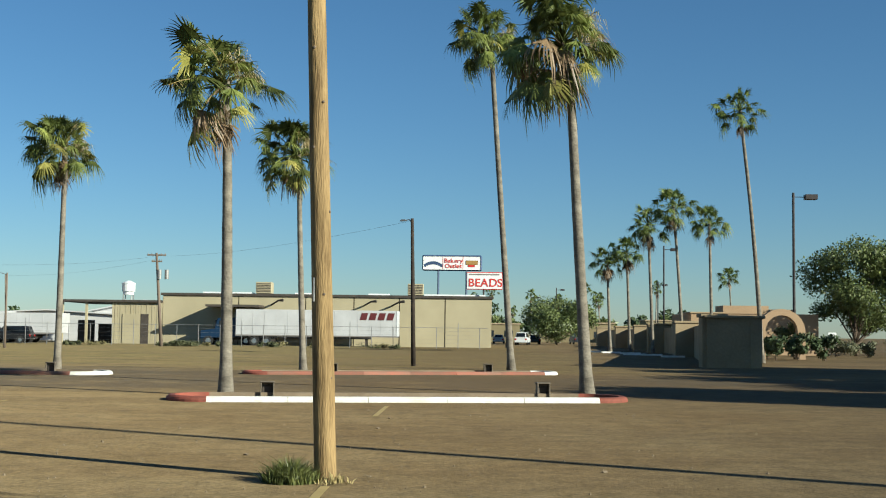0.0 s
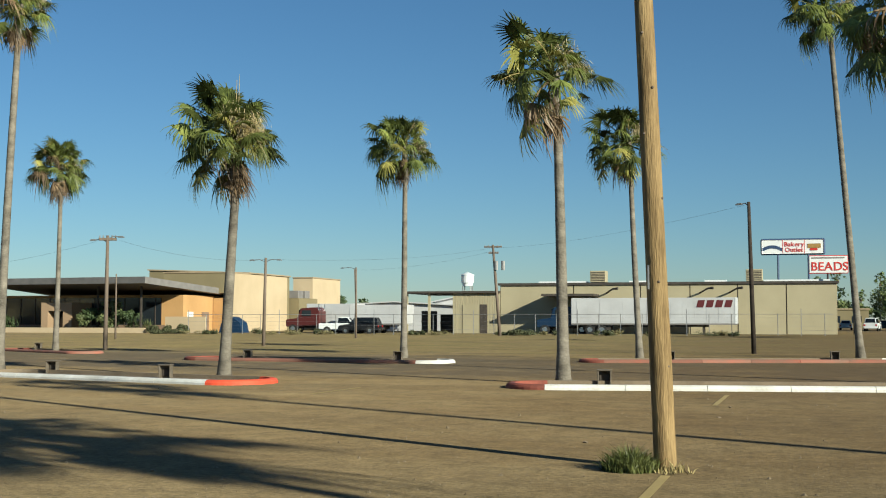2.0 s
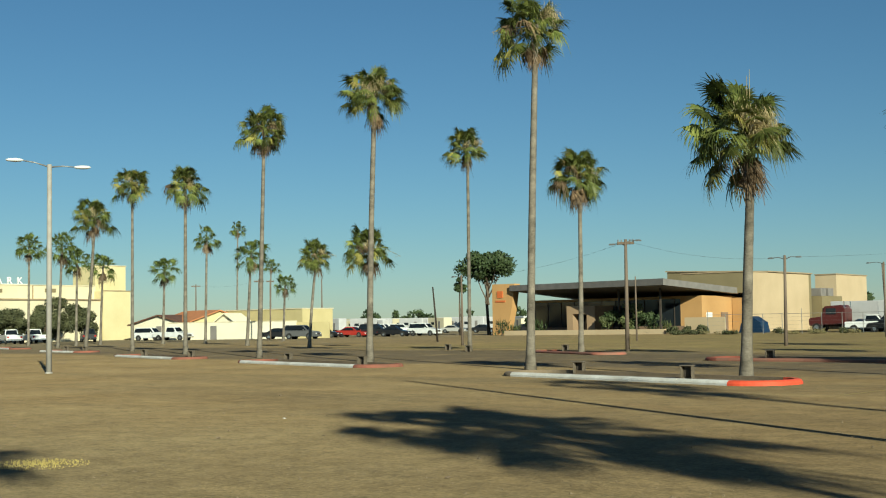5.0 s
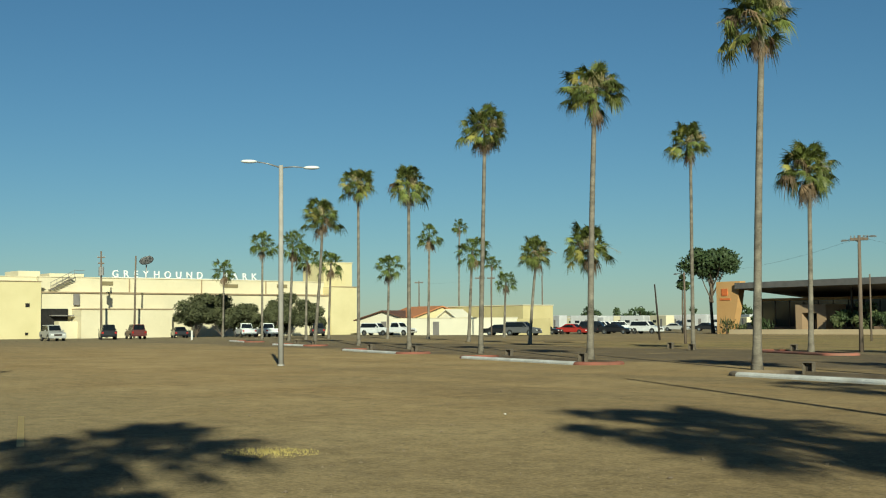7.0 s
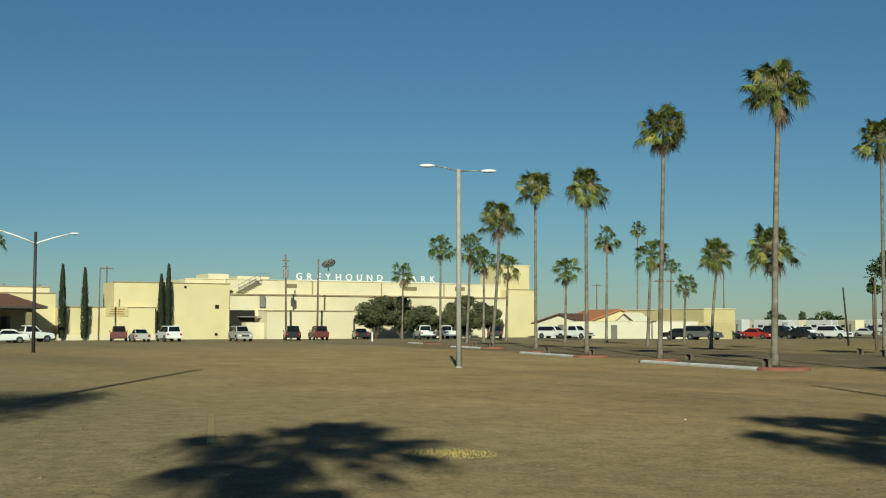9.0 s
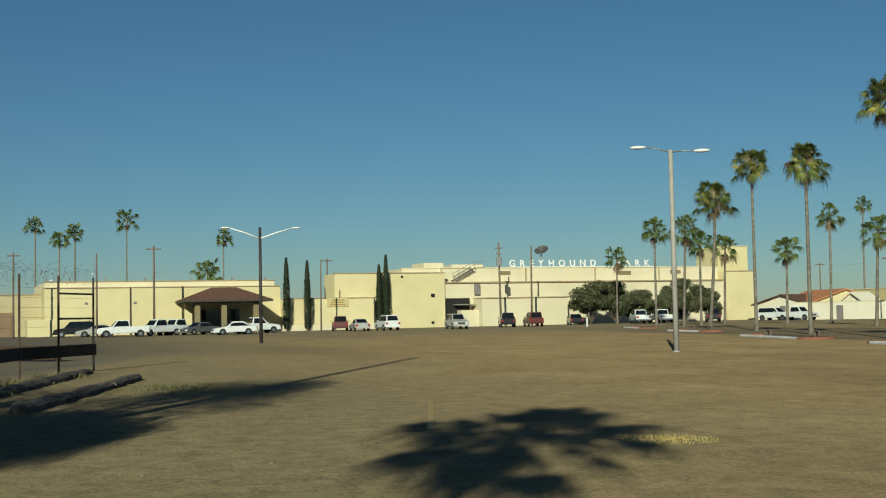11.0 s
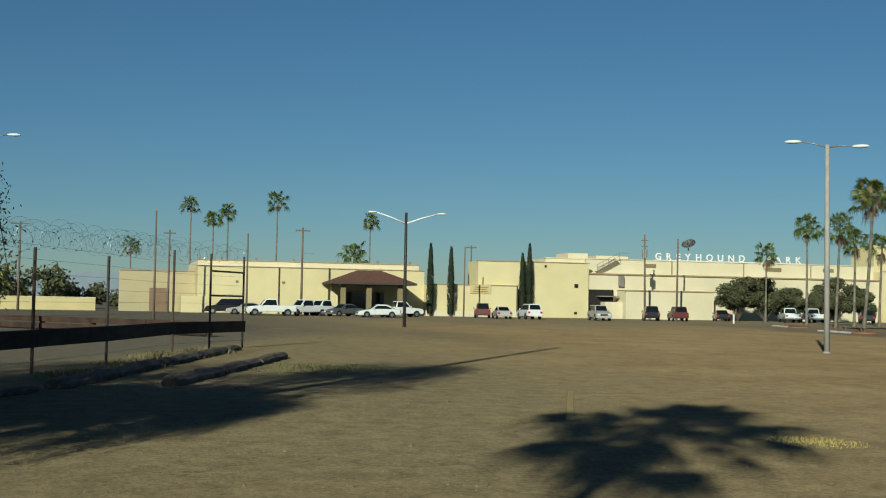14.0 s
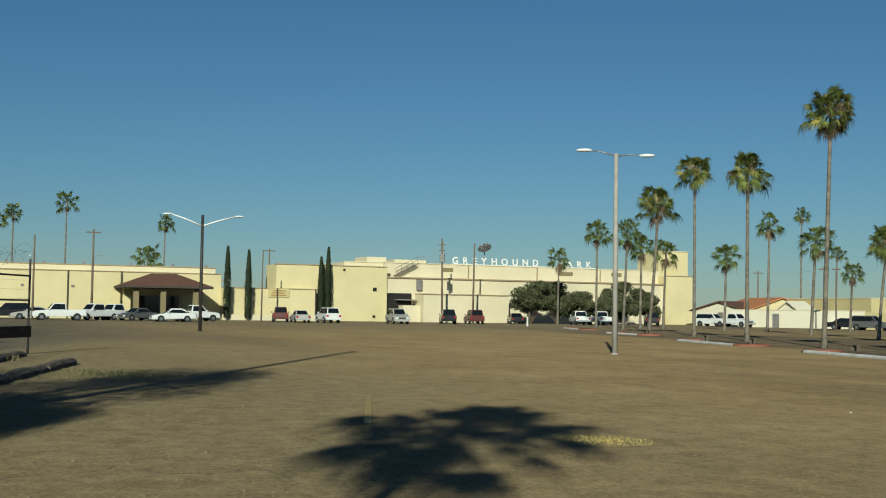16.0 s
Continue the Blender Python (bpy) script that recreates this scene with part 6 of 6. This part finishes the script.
leafy_tree("shade_tree", 17.5, 186.0, 7.2, 6.2, 0.6, 34, "leaf_road", 14000, 0.24, "broad green tree at the end of the road", clumps=22)
for i, (x, y, w) in enumerate(((32.0, 99.5, 3.3), (34.9, 100.0, 1.7), (37.0, 99.8, 2.5))):
    leafy_tree("hedge", x, y, 1.4, w * 0.55, 0.1, 600 + i, "leaf_grey", 1200, 0.13, "clipped grey-green hedge clump", clumps=10, trunk=0.05, category="hedge", group="hedge clumps")
for i, (x, y) in enumerate(((18.2, 88), (19.0, 95), (20.8, 87.5), (19.9, 82.5), (21.6, 83.0), (23.4, 82.8))):
    leafy_tree("garden_shrub", x + 2.6, y, 1.8, 1.2, 0.2, 620 + i, "leaf_dark", 800, 0.16, "dark shrub behind the block wall", clumps=8, trunk=0.05, category="shrub", group="garden shrubs")
flood_pole(28.56, 99.0, 13.4, "dark_steel", "tall dark lamp post with box head by the trees", 0, 1.0, 0.13, big=1.5)
flood_pole(21.4, 118, 10.3, "dark_steel", "dark lamp post with box head behind the wall", 0)
flood_pole(18.5, 199, 9.2, "dark_steel", "distant dark lamp post along the road", 0)
flood_pole(18.6, 249, 9.4, "dark_steel", "distant dark lamp post along the road", 0)
flood_pole(30.0, 170, 9.0, "dark_steel", "distant dark lamp post along the road", 0)
for i in range(12):
    leafy_tree("far_tree", -5 + 9 * i + rnd.uniform(-3, 3), 320 + rnd.uniform(-20, 60), rnd.uniform(6, 11), rnd.uniform(4, 6), 0.5, 640 + i, "leaf_dark", 420, 0.7,
               "dark round tree far along the road", group="trees along the horizon", clumps=7)
# trees out of sight beside the road, which shade the lot
for i, (x, y, h, r) in enumerate(((23.5, 24.0, 8.5, 4.6), (28.5, 33.5, 9.0, 4.8), (29.5, 43.0, 9.0, 5.0), (28.5, 53.0, 9.0, 5.0), (33, 28, 9, 5), (31.5, 50.0, 9.5, 4.8))):
    leafy_tree("shade_tree", x, y, h, r, 2.0, 660 + i, "leaf", 8000, 0.4, "broad shade tree beside the lot", clumps=24)

# ---- wire fence, timbers and the thorn tree ----
wf = thing("security_fence", -42.0, 4.0, 0, 0, "tall wire fence topped with coiled razor wire", "fence")
line = [Vector((0, 0, 0)), Vector((4.1, -2.5, 0)), Vector((10.9, -4.35, 0)), Vector((15.15, -5.8, 0)), Vector((19.4, -7.25, 0)), Vector((23.6, -8.7, 0)), Vector((27.8, -10.1, 0))]
line.insert(1, Vector((2.0, -1.25, 0)))
for i, p in enumerate(line):
    part("post", tube(bmesh.new(), [p + Vector((0, 0, -0.1)), p + Vector((0, 0, 3.1 if i < 3 else 2.65))], 0.036, 8), "rust" if i % 3 else "dark_steel", wf)
for z in (1.75, 2.55):
    part("brace_rail", tube(bmesh.new(), [line[0] + Vector((0, 0, z)), line[1] + Vector((0, 0, z))], 0.035, 6), "dark_steel", wf)
for z in (0.25, 1.2, 1.5, 1.8, 2.1, 2.4, 2.7):
    part("strand", tube(bmesh.new(), [p + Vector((0, 0, z)) for p in line], 0.003, 4), "steel", wf)
bm = bmesh.new()
total = sum((b - a).length for a, b in zip(line, line[1:]))
run, pts = 0.0, []
for a, b in zip(line, line[1:]):
    ln = (b - a).length
    d = (b - a).normalized()
    side = Vector((-d.y, d.x, 0))
    m = int(ln / 0.035)
    for i in range(m):
        s = ln * i / m
        ang = (run + s) * 2 * math.pi / 0.5 + 0.8 * math.sin((run + s) * 1.7)
        rr = 0.22 + 0.05 * math.sin((run + s) * 3.1) + 0.03 * math.sin((run + s) * 11.3)
        pts.append(a + d * s + side * rr * math.cos(ang) + Vector((0, 0, 3.1 - 0.004 * (run + s) * 4 + rr * math.sin(ang))))
    run += ln
tube(bm, pts, 0.0035, 3)
tube(bm, [p + Vector((0.11, 0.05, 0.16 + 0.06 * math.sin(j * 0.21))) for j, p in enumerate(pts[7:])], 0.003, 3)
rb = random.Random(77)
for i in range(0, len(pts), 2):
    if rb.random() < 0.5:
        c = pts[i]
        u, v_ = (Vector((rb.gauss(0, 1), rb.gauss(0, 1), rb.gauss(0, 1))).normalized() * s_ for s_ in (0.042, 0.022))
        bm.faces.new([bm.verts.new(c + k_) for k_ in (-u, v_, u, -v_)])
part("razor_coil", bm, "wire", wf, "bright coiled razor wire")
for a, b in zip(line, line[1:]):
    d = (b - a).normalized()
    side = Vector((d.y, -d.x, 0)) * -0.08
    q = d.to_track_quat("X", "Z").to_matrix().to_4x4()
    part("dark_board", slab(0, -0.03, 0, (b - a).length, 0.03, 0.37, 0.01, Matrix.Translation(a + side + Vector((0, 0, 0.55 + random.uniform(-0.01, 0.01)))) @ q), "timber", wf, "dark timber board along the fence")

rl = thing("guard_rail", -53.9, 3.7, 0, math.degrees(math.atan2(-12.4, -16.6)), "low dark brown timber rail across the back lot", "rail")
for i in range(10):
    part("post", slab(4.2 * i - 0.1, -0.1, -0.1, 4.2 * i + 0.1, 0.1, 0.66, 0.01), "rail_brown", rl)
for i in range(9):
    for z, d in ((0.06, 0.0), (0.40, 0.02)):
        part("rail", slab(4.2 * i + 0.02, 0.1, z + random.uniform(-0.015, 0.015), 4.2 * i + 4.18, 0.17 + d, z + 0.27, 0.01), "rail_brown", rl)


def timber(ax, ay, bx, by, w, h, label):
    d = Vector((bx - ax, by - ay, 0))
    t = thing("timber_beam", ax, ay, 0, math.degrees(math.atan2(d.y, d.x)), label, "timber", "old timbers by the fence")
    n = max(2, int(d.length / 3.2))
    for i in range(n):
        s0, s1 = d.length * i / n + 0.02, d.length * (i + 1) / n - 0.04
        k = max(4, int((s1 - s0) / 0.3))
        pts = [(s0 + (s1 - s0) * j / k, random.uniform(-0.04, 0.04), h * 0.30 + random.uniform(-0.02, 0.02)) for j in range(k + 1)]
        bm = tube(bmesh.new(), pts, [h * random.uniform(0.62, 0.85) * (0.8 if j in (0, k) else 1) for j in range(k + 1)], 9)
        for v in bm.verts:
            v.co.y *= w / h / 1.7
        part("beam", bm, "old_log", t)


timber(-22.3, -1.1, -40.0, 3.6, 0.5, 0.18, "long dark weathered timber beam edging the fence")
timber(-23.0, 0.9, -34.6, 4.5, 0.42, 0.18, "dark weathered timber beam lying on the lot")
timber(-16.5, -2.9, -21.8, -1.5, 0.4, 0.10, "dark weathered timber beam edging the fence")

def weeping_tree(x, y, h, r, seed, strands, leaves, label):
    """Trunk, arching limbs and hanging twigs clothed in tiny feathery leaves."""
    rn = random.Random(seed)
    t = thing("thorn_tree", x, y, 0, 0, label, "tree", "thorn trees by the fence")
    part("trunk", tube(bmesh.new(), [(0, 0, -0.2), (0.15, 0.1, h * 0.3), (0.1, 0.3, h * 0.6)], [0.22, 0.17, 0.10], 8), "bark", t, smooth=True)
    twigs, limbs, crown = bmesh.new(), bmesh.new(), bmesh.new()
    for i in range(strands):
        a = i * 2.39996 + rn.uniform(-0.4, 0.4)
        q = r * (rn.random() ** 0.30) * rn.uniform(0.85, 1.05)
        z = h * (0.38 + 0.60 * (1 - (q / r) ** 2 * rn.uniform(0.35, 1.0)) * rn.uniform(0.55, 1.0))
        p = Vector((q * math.cos(a), q * math.sin(a), z))
        if i % 7 == 0:
            s = Vector((0.1, 0.2, h * rn.uniform(0.3, 0.55)))
            tube(limbs, [s, s.lerp(p, 0.5) + Vector((0, 0, 0.25)), p], [0.07, 0.04, 0.012], 5)
        o = Vector((math.cos(a), math.sin(a), 0)) * rn.uniform(0.1, 0.5) + Vector((rn.gauss(0, 0.15), rn.gauss(0, 0.15), 0))
        ln = rn.uniform(0.5, 1.3)
        pts = [p + o * k + Vector((0, 0, 0.18 * k - ln * k * k)) for k in (0, 0.35, 0.7, 1.0)]
        tube(twigs, pts, [0.010, 0.007, 0.005, 0.002], 4)
        for j in range(leaves):
            k = rn.random() * 3
            b = pts[int(k)].lerp(pts[int(k) + 1], k - int(k)) + Vector((rn.gauss(0, 0.09), rn.gauss(0, 0.09), rn.gauss(0, 0.09)))
            u = Vector((rn.gauss(0, 1), rn.gauss(0, 1), rn.gauss(0, 1))).normalized()
            w = u.cross(Vector((rn.gauss(0, 1), rn.gauss(0, 1), rn.gauss(0, 1)))).normalized() * 0.008
            u = u * rn.uniform(0.02, 0.038)
            crown.faces.new([crown.verts.new(b + v) for v in (-u, w, u, -w)])
    part("branching", limbs, "bark", t)
    part("twig_mass", twigs, "bark", t)
    part("crown", crown, "leaf_feather", t)


weeping_tree(-12.4, -4.85, 4.9, 3.38, 41, 1200, 290, "feathery weeping thorn tree overhanging the wire fence")
# further trees, out of sight, added to throw shade on lot and timbers
for i, (x, y, h, r) in enumerate(((-7.0, -7.6, 7.0, 3.6), (-16.8, -5.7, 6.4, 3.0), (-14.5, -10.0, 8.4, 3.4))):
    leafy_tree("thorn_tree", x, y, h, r, 1.8, 42 + i, "leaf_grey", (5000, 11000, 12000)[i], 0.07, "feathery thorn tree added to shade the lot by the fence", 0.9, clumps=30, trunk=0.2, group="thorn trees by the fence")
leafy_tree("thorn_tree", -9.2, -5.6, 9.2, 3.1, 5.3, 47, "leaf_grey", 17000, 0.06, "tall feathery thorn tree added to shade the timbers", 0.9, clumps=22, trunk=0.2, group="thorn trees by the fence", sweep=(-1.0, 1.0))
yw = thing("yard_wall", -165, -22, 0, 0, "low yellow painted wall at the back of the lot", "wall")
part("wall", slab(0, 6.5, -0.1, 0.3, 18.6, 1.65), "yellow_wall", yw)
part("coping", slab(-0.05, 6.45, 1.65, 0.35, 18.65, 1.73), "cream_pale", yw)
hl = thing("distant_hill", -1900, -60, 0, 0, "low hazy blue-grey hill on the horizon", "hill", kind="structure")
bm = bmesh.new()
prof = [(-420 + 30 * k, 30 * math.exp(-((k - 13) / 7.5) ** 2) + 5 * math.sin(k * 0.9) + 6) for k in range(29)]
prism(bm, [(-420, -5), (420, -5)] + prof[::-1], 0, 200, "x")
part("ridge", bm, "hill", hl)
for i in range(9):
    leafy_tree("yard_tree", -190 + rnd.uniform(-8, 8), -10 - 8 * i, rnd.uniform(6, 9), rnd.uniform(3.5, 5.5), 0.8, 680 + i, "leaf_dusty", 900, 0.45,
               "dark bushy tree behind the yellow wall", group="trees behind the yard", clumps=12)

for i in range(16):
    leafy_tree("yard_tree", -200 + rnd.uniform(-6, 6), 12 - 5.5 * i, rnd.uniform(2.8, 4.6), rnd.uniform(3.2, 4.4), 0.2, 720 + i, "leaf_dusty", 700, 0.5,
               "dark bushy tree behind the yellow wall", group="trees behind the yard", clumps=10)

# ---- small things on the lot ----


def tufts(name, x, y, r, h, count, material, label, seed, flat=False):
    rn = random.Random(seed)
    bm = bmesh.new()
    for i in range(count):
        a, q = rn.uniform(0, 6.283), r * rn.random() ** 0.7
        p = Vector((x + q * math.cos(a), y + q * math.sin(a) * (0.8 if flat else 1), -0.01))
        b = rn.uniform(0, 6.283)
        w = Vector((math.cos(b), math.sin(b), 0)) * 0.007
        top = Vector((rn.gauss(0, 0.35), rn.gauss(0, 0.35), 1)) * h * rn.uniform(0.4, 1.0) * (1.1 - 0.6 * q / r)
        mid = p + top * 0.55 + Vector((0, 0, 0.05 * h))
        vs = [bm.verts.new(k) for k in (p - w, p + w, mid + w * 0.8, mid - w * 0.8)]
        tip = bm.verts.new(p + Vector((top.x * 1.5, top.y * 1.5, top.z)))
        bm.faces.new(vs)
        bm.faces.new((vs[3], vs[2], tip))
    tagged(part(name, bm, material), label, "weeds", kind="stuff")


tufts("weeds", -1.60, 13.05, 0.30, 0.31, 1500, "leaf_weed", "green weeds round the wooden pole", 1)
tufts("weeds", -1.15, 13.0, 0.22, 0.16, 90, "dry", "dry weeds round the wooden pole", 2)
tufts("dry_grass", -13.2, 8.2, 0.72, 0.06, 700, "dry_yellow", "patch of dry yellow grass on the lot", 3, True)
tufts("weeds", -29.3, 4.7, 2.6, 0.10, 1100, "leaf_weed", "low green weeds beside the timbers", 4, True)
for i, (x, y, r, n_) in enumerate(((-25.5, -0.9, 1.0, 300), (-29.5, 0.3, 1.2, 300), (-34.0, 1.2, 1.4, 400), (-37.5, 2.6, 1.2, 300))):
    tufts("dry_grass", x, y, r, 0.30, n_, "dry_olive", "dry straw grass along the wire fence", 10 + i, True)
rn = random.Random(9)
for i in range(40):
    x = rn.uniform(-66, 4)
    leafy_tree("tumbleweed", x, 118.6 + rn.uniform(-1.0, 0.8), rn.uniform(0.25, 0.55), rn.uniform(0.5, 1.5), 0.02, 700 + i, "leaf_dusty" if i % 4 else "dry_olive", 420, 0.09,
               "dry brown weed clump along the yard fence", clumps=6, trunk=0.03, category="shrub", group="weeds along the yard fence")

# faded bay lines
for x0, y0, x1, y1 in ((-1.28, 23.2, -1.2, 26.4), (-21.7, 8.25, -16.2, 6.15), (-9.8, 24.5, -9.6, 27.0), (-1.2, 12.7, -1.24, 10.9)):
    d = Vector((x1 - x0, y1 - y0, 0))
    s_ = Vector((-d.y, d.x, 0)).normalized() * 0.05
    bm = bmesh.new()
    a, b = Vector((x0, y0, 0.004)), Vector((x1, y1, 0.004))
    bm.faces.new([bm.verts.new(k) for k in (a - s_, b - s_, b + s_, a + s_)])
    tagged(part("bay_line", bm, "yellow_line"), "faded yellow parking bay line", "road marking", kind="structure")
rn = random.Random(4)
for i in range(26):
    a, d = radians(rn.uniform(-18, 96)), rn.uniform(9, 30)
    pale = i == 0
    x, y = (-15.8, 14.6) if pale else (-math.sin(a) * d, math.cos(a) * d)
    bm = bmesh.new()
    bmesh.ops.create_icosphere(bm, subdivisions=1, radius=0.032)
    for v_ in bm.verts:
        v_.co *= rn.uniform(0.6, 1.3)
        v_.co.z *= 0.5
    bmesh.ops.transform(bm, matrix=Matrix.Translation((x, y, 0.01)), verts=bm.verts)
    tagged(part("litter" if pale else "stone", bm, "sign_white" if pale else "planter"), "scrap of white litter on the lot" if pale else "loose stone on the grit lot", "litter" if pale else "stone", "loose stones")

# loose gravel over the nearer lot
rg = random.Random(515)
verts, faces = [], []
for i in range(9000):
    a, q = radians(rg.uniform(-15, 120)), 5.0 + 22.0 * rg.random() ** 1.6
    c = Vector((-math.sin(a) * q, math.cos(a) * q, 0))
    r = min(0.035, 0.006 * math.exp(abs(rg.gauss(0, 0.6))))
    k = len(verts)
    for j in range(5):
        b = j * 1.2566 + rg.uniform(-0.3, 0.3)
        verts.append((c.x + r * math.cos(b) * rg.uniform(0.7, 1.3), c.y + r * math.sin(b) * rg.uniform(0.7, 1.3), -0.003))
    verts.append((c.x + rg.uniform(-0.3, 0.3) * r, c.y + rg.uniform(-0.3, 0.3) * r, r * rg.uniform(0.6, 1.1)))
    faces += [(k + j, k + (j + 1) % 5, k + 5) for j in range(5)]
me = bpy.data.meshes.new("gravel")
me.from_pydata(verts, [], faces)
me.materials.append(M["gravel"])
tagged(new("gravel", me), "loose tan and grey gravel scattered over the lot", "gravel", kind="stuff")

# ---- the far end of the road ----
rf = random.Random(88)
for i in range(14):
    leafy_tree("far_tree", -2 + 4.6 * i + rf.uniform(-2, 2), 250 + rf.uniform(-15, 40), rf.uniform(3.5, 6.5), rf.uniform(3.0, 4.5), 0.3, 760 + i, "leaf_road", 700, 0.55,
               "dark round tree far along the road", group="trees along the horizon", clumps=8)
for i in range(9):
    palm_tree(6 + 4.2 * i + rf.uniform(-1.5, 1.5), 232 + rf.uniform(-10, 50), rf.uniform(6.5, 10.5), (rf.uniform(-0.3, 0.3), 0), 1.1, 90 + i, 0.2, 0.8, 0.8, 0.2, joined=True, group="distant palms", label="distant fan palm with round crown on slim trunk")
for x, y, w, h in ((9, 238, 12, 3.4), (27, 245, 15, 3.8), (47, 240, 14, 4.4)):
    far = thing("roadside_building", x, y, 0, 0, "low tan flat-roofed building far along the road", "building", "far roadside buildings")
    part("wall", slab(-w / 2, 0, -0.1, w / 2, 8, h), "school_tan", far)
    part("roof_edge", slab(-w / 2 - 0.2, -0.2, h, w / 2 + 0.2, 8.2, h + 0.25), "coping", far)
    for k in range(3):
        part("window", slab(-w / 2 + 1.5 + k * w / 3.2, -0.04, 1.0, -w / 2 + 3.2 + k * w / 3.2, 0.0, 2.2), "glass", far)
for kind, x, y, rz, col, text in (("suv", 11.5, 176, 80, "white", "white car parked far along the road"), ("sedan", 14.2, 190, 90, "black", "dark car parked far along the road"),
                                  ("sedan", 9.0, 196, 85, "silver", "silver car parked far along the road"), ("suv", 22.0, 200, 95, "grey", "grey car parked far along the road")):
    vehicle(kind, x, y, rz, col, text, "cars along the road")
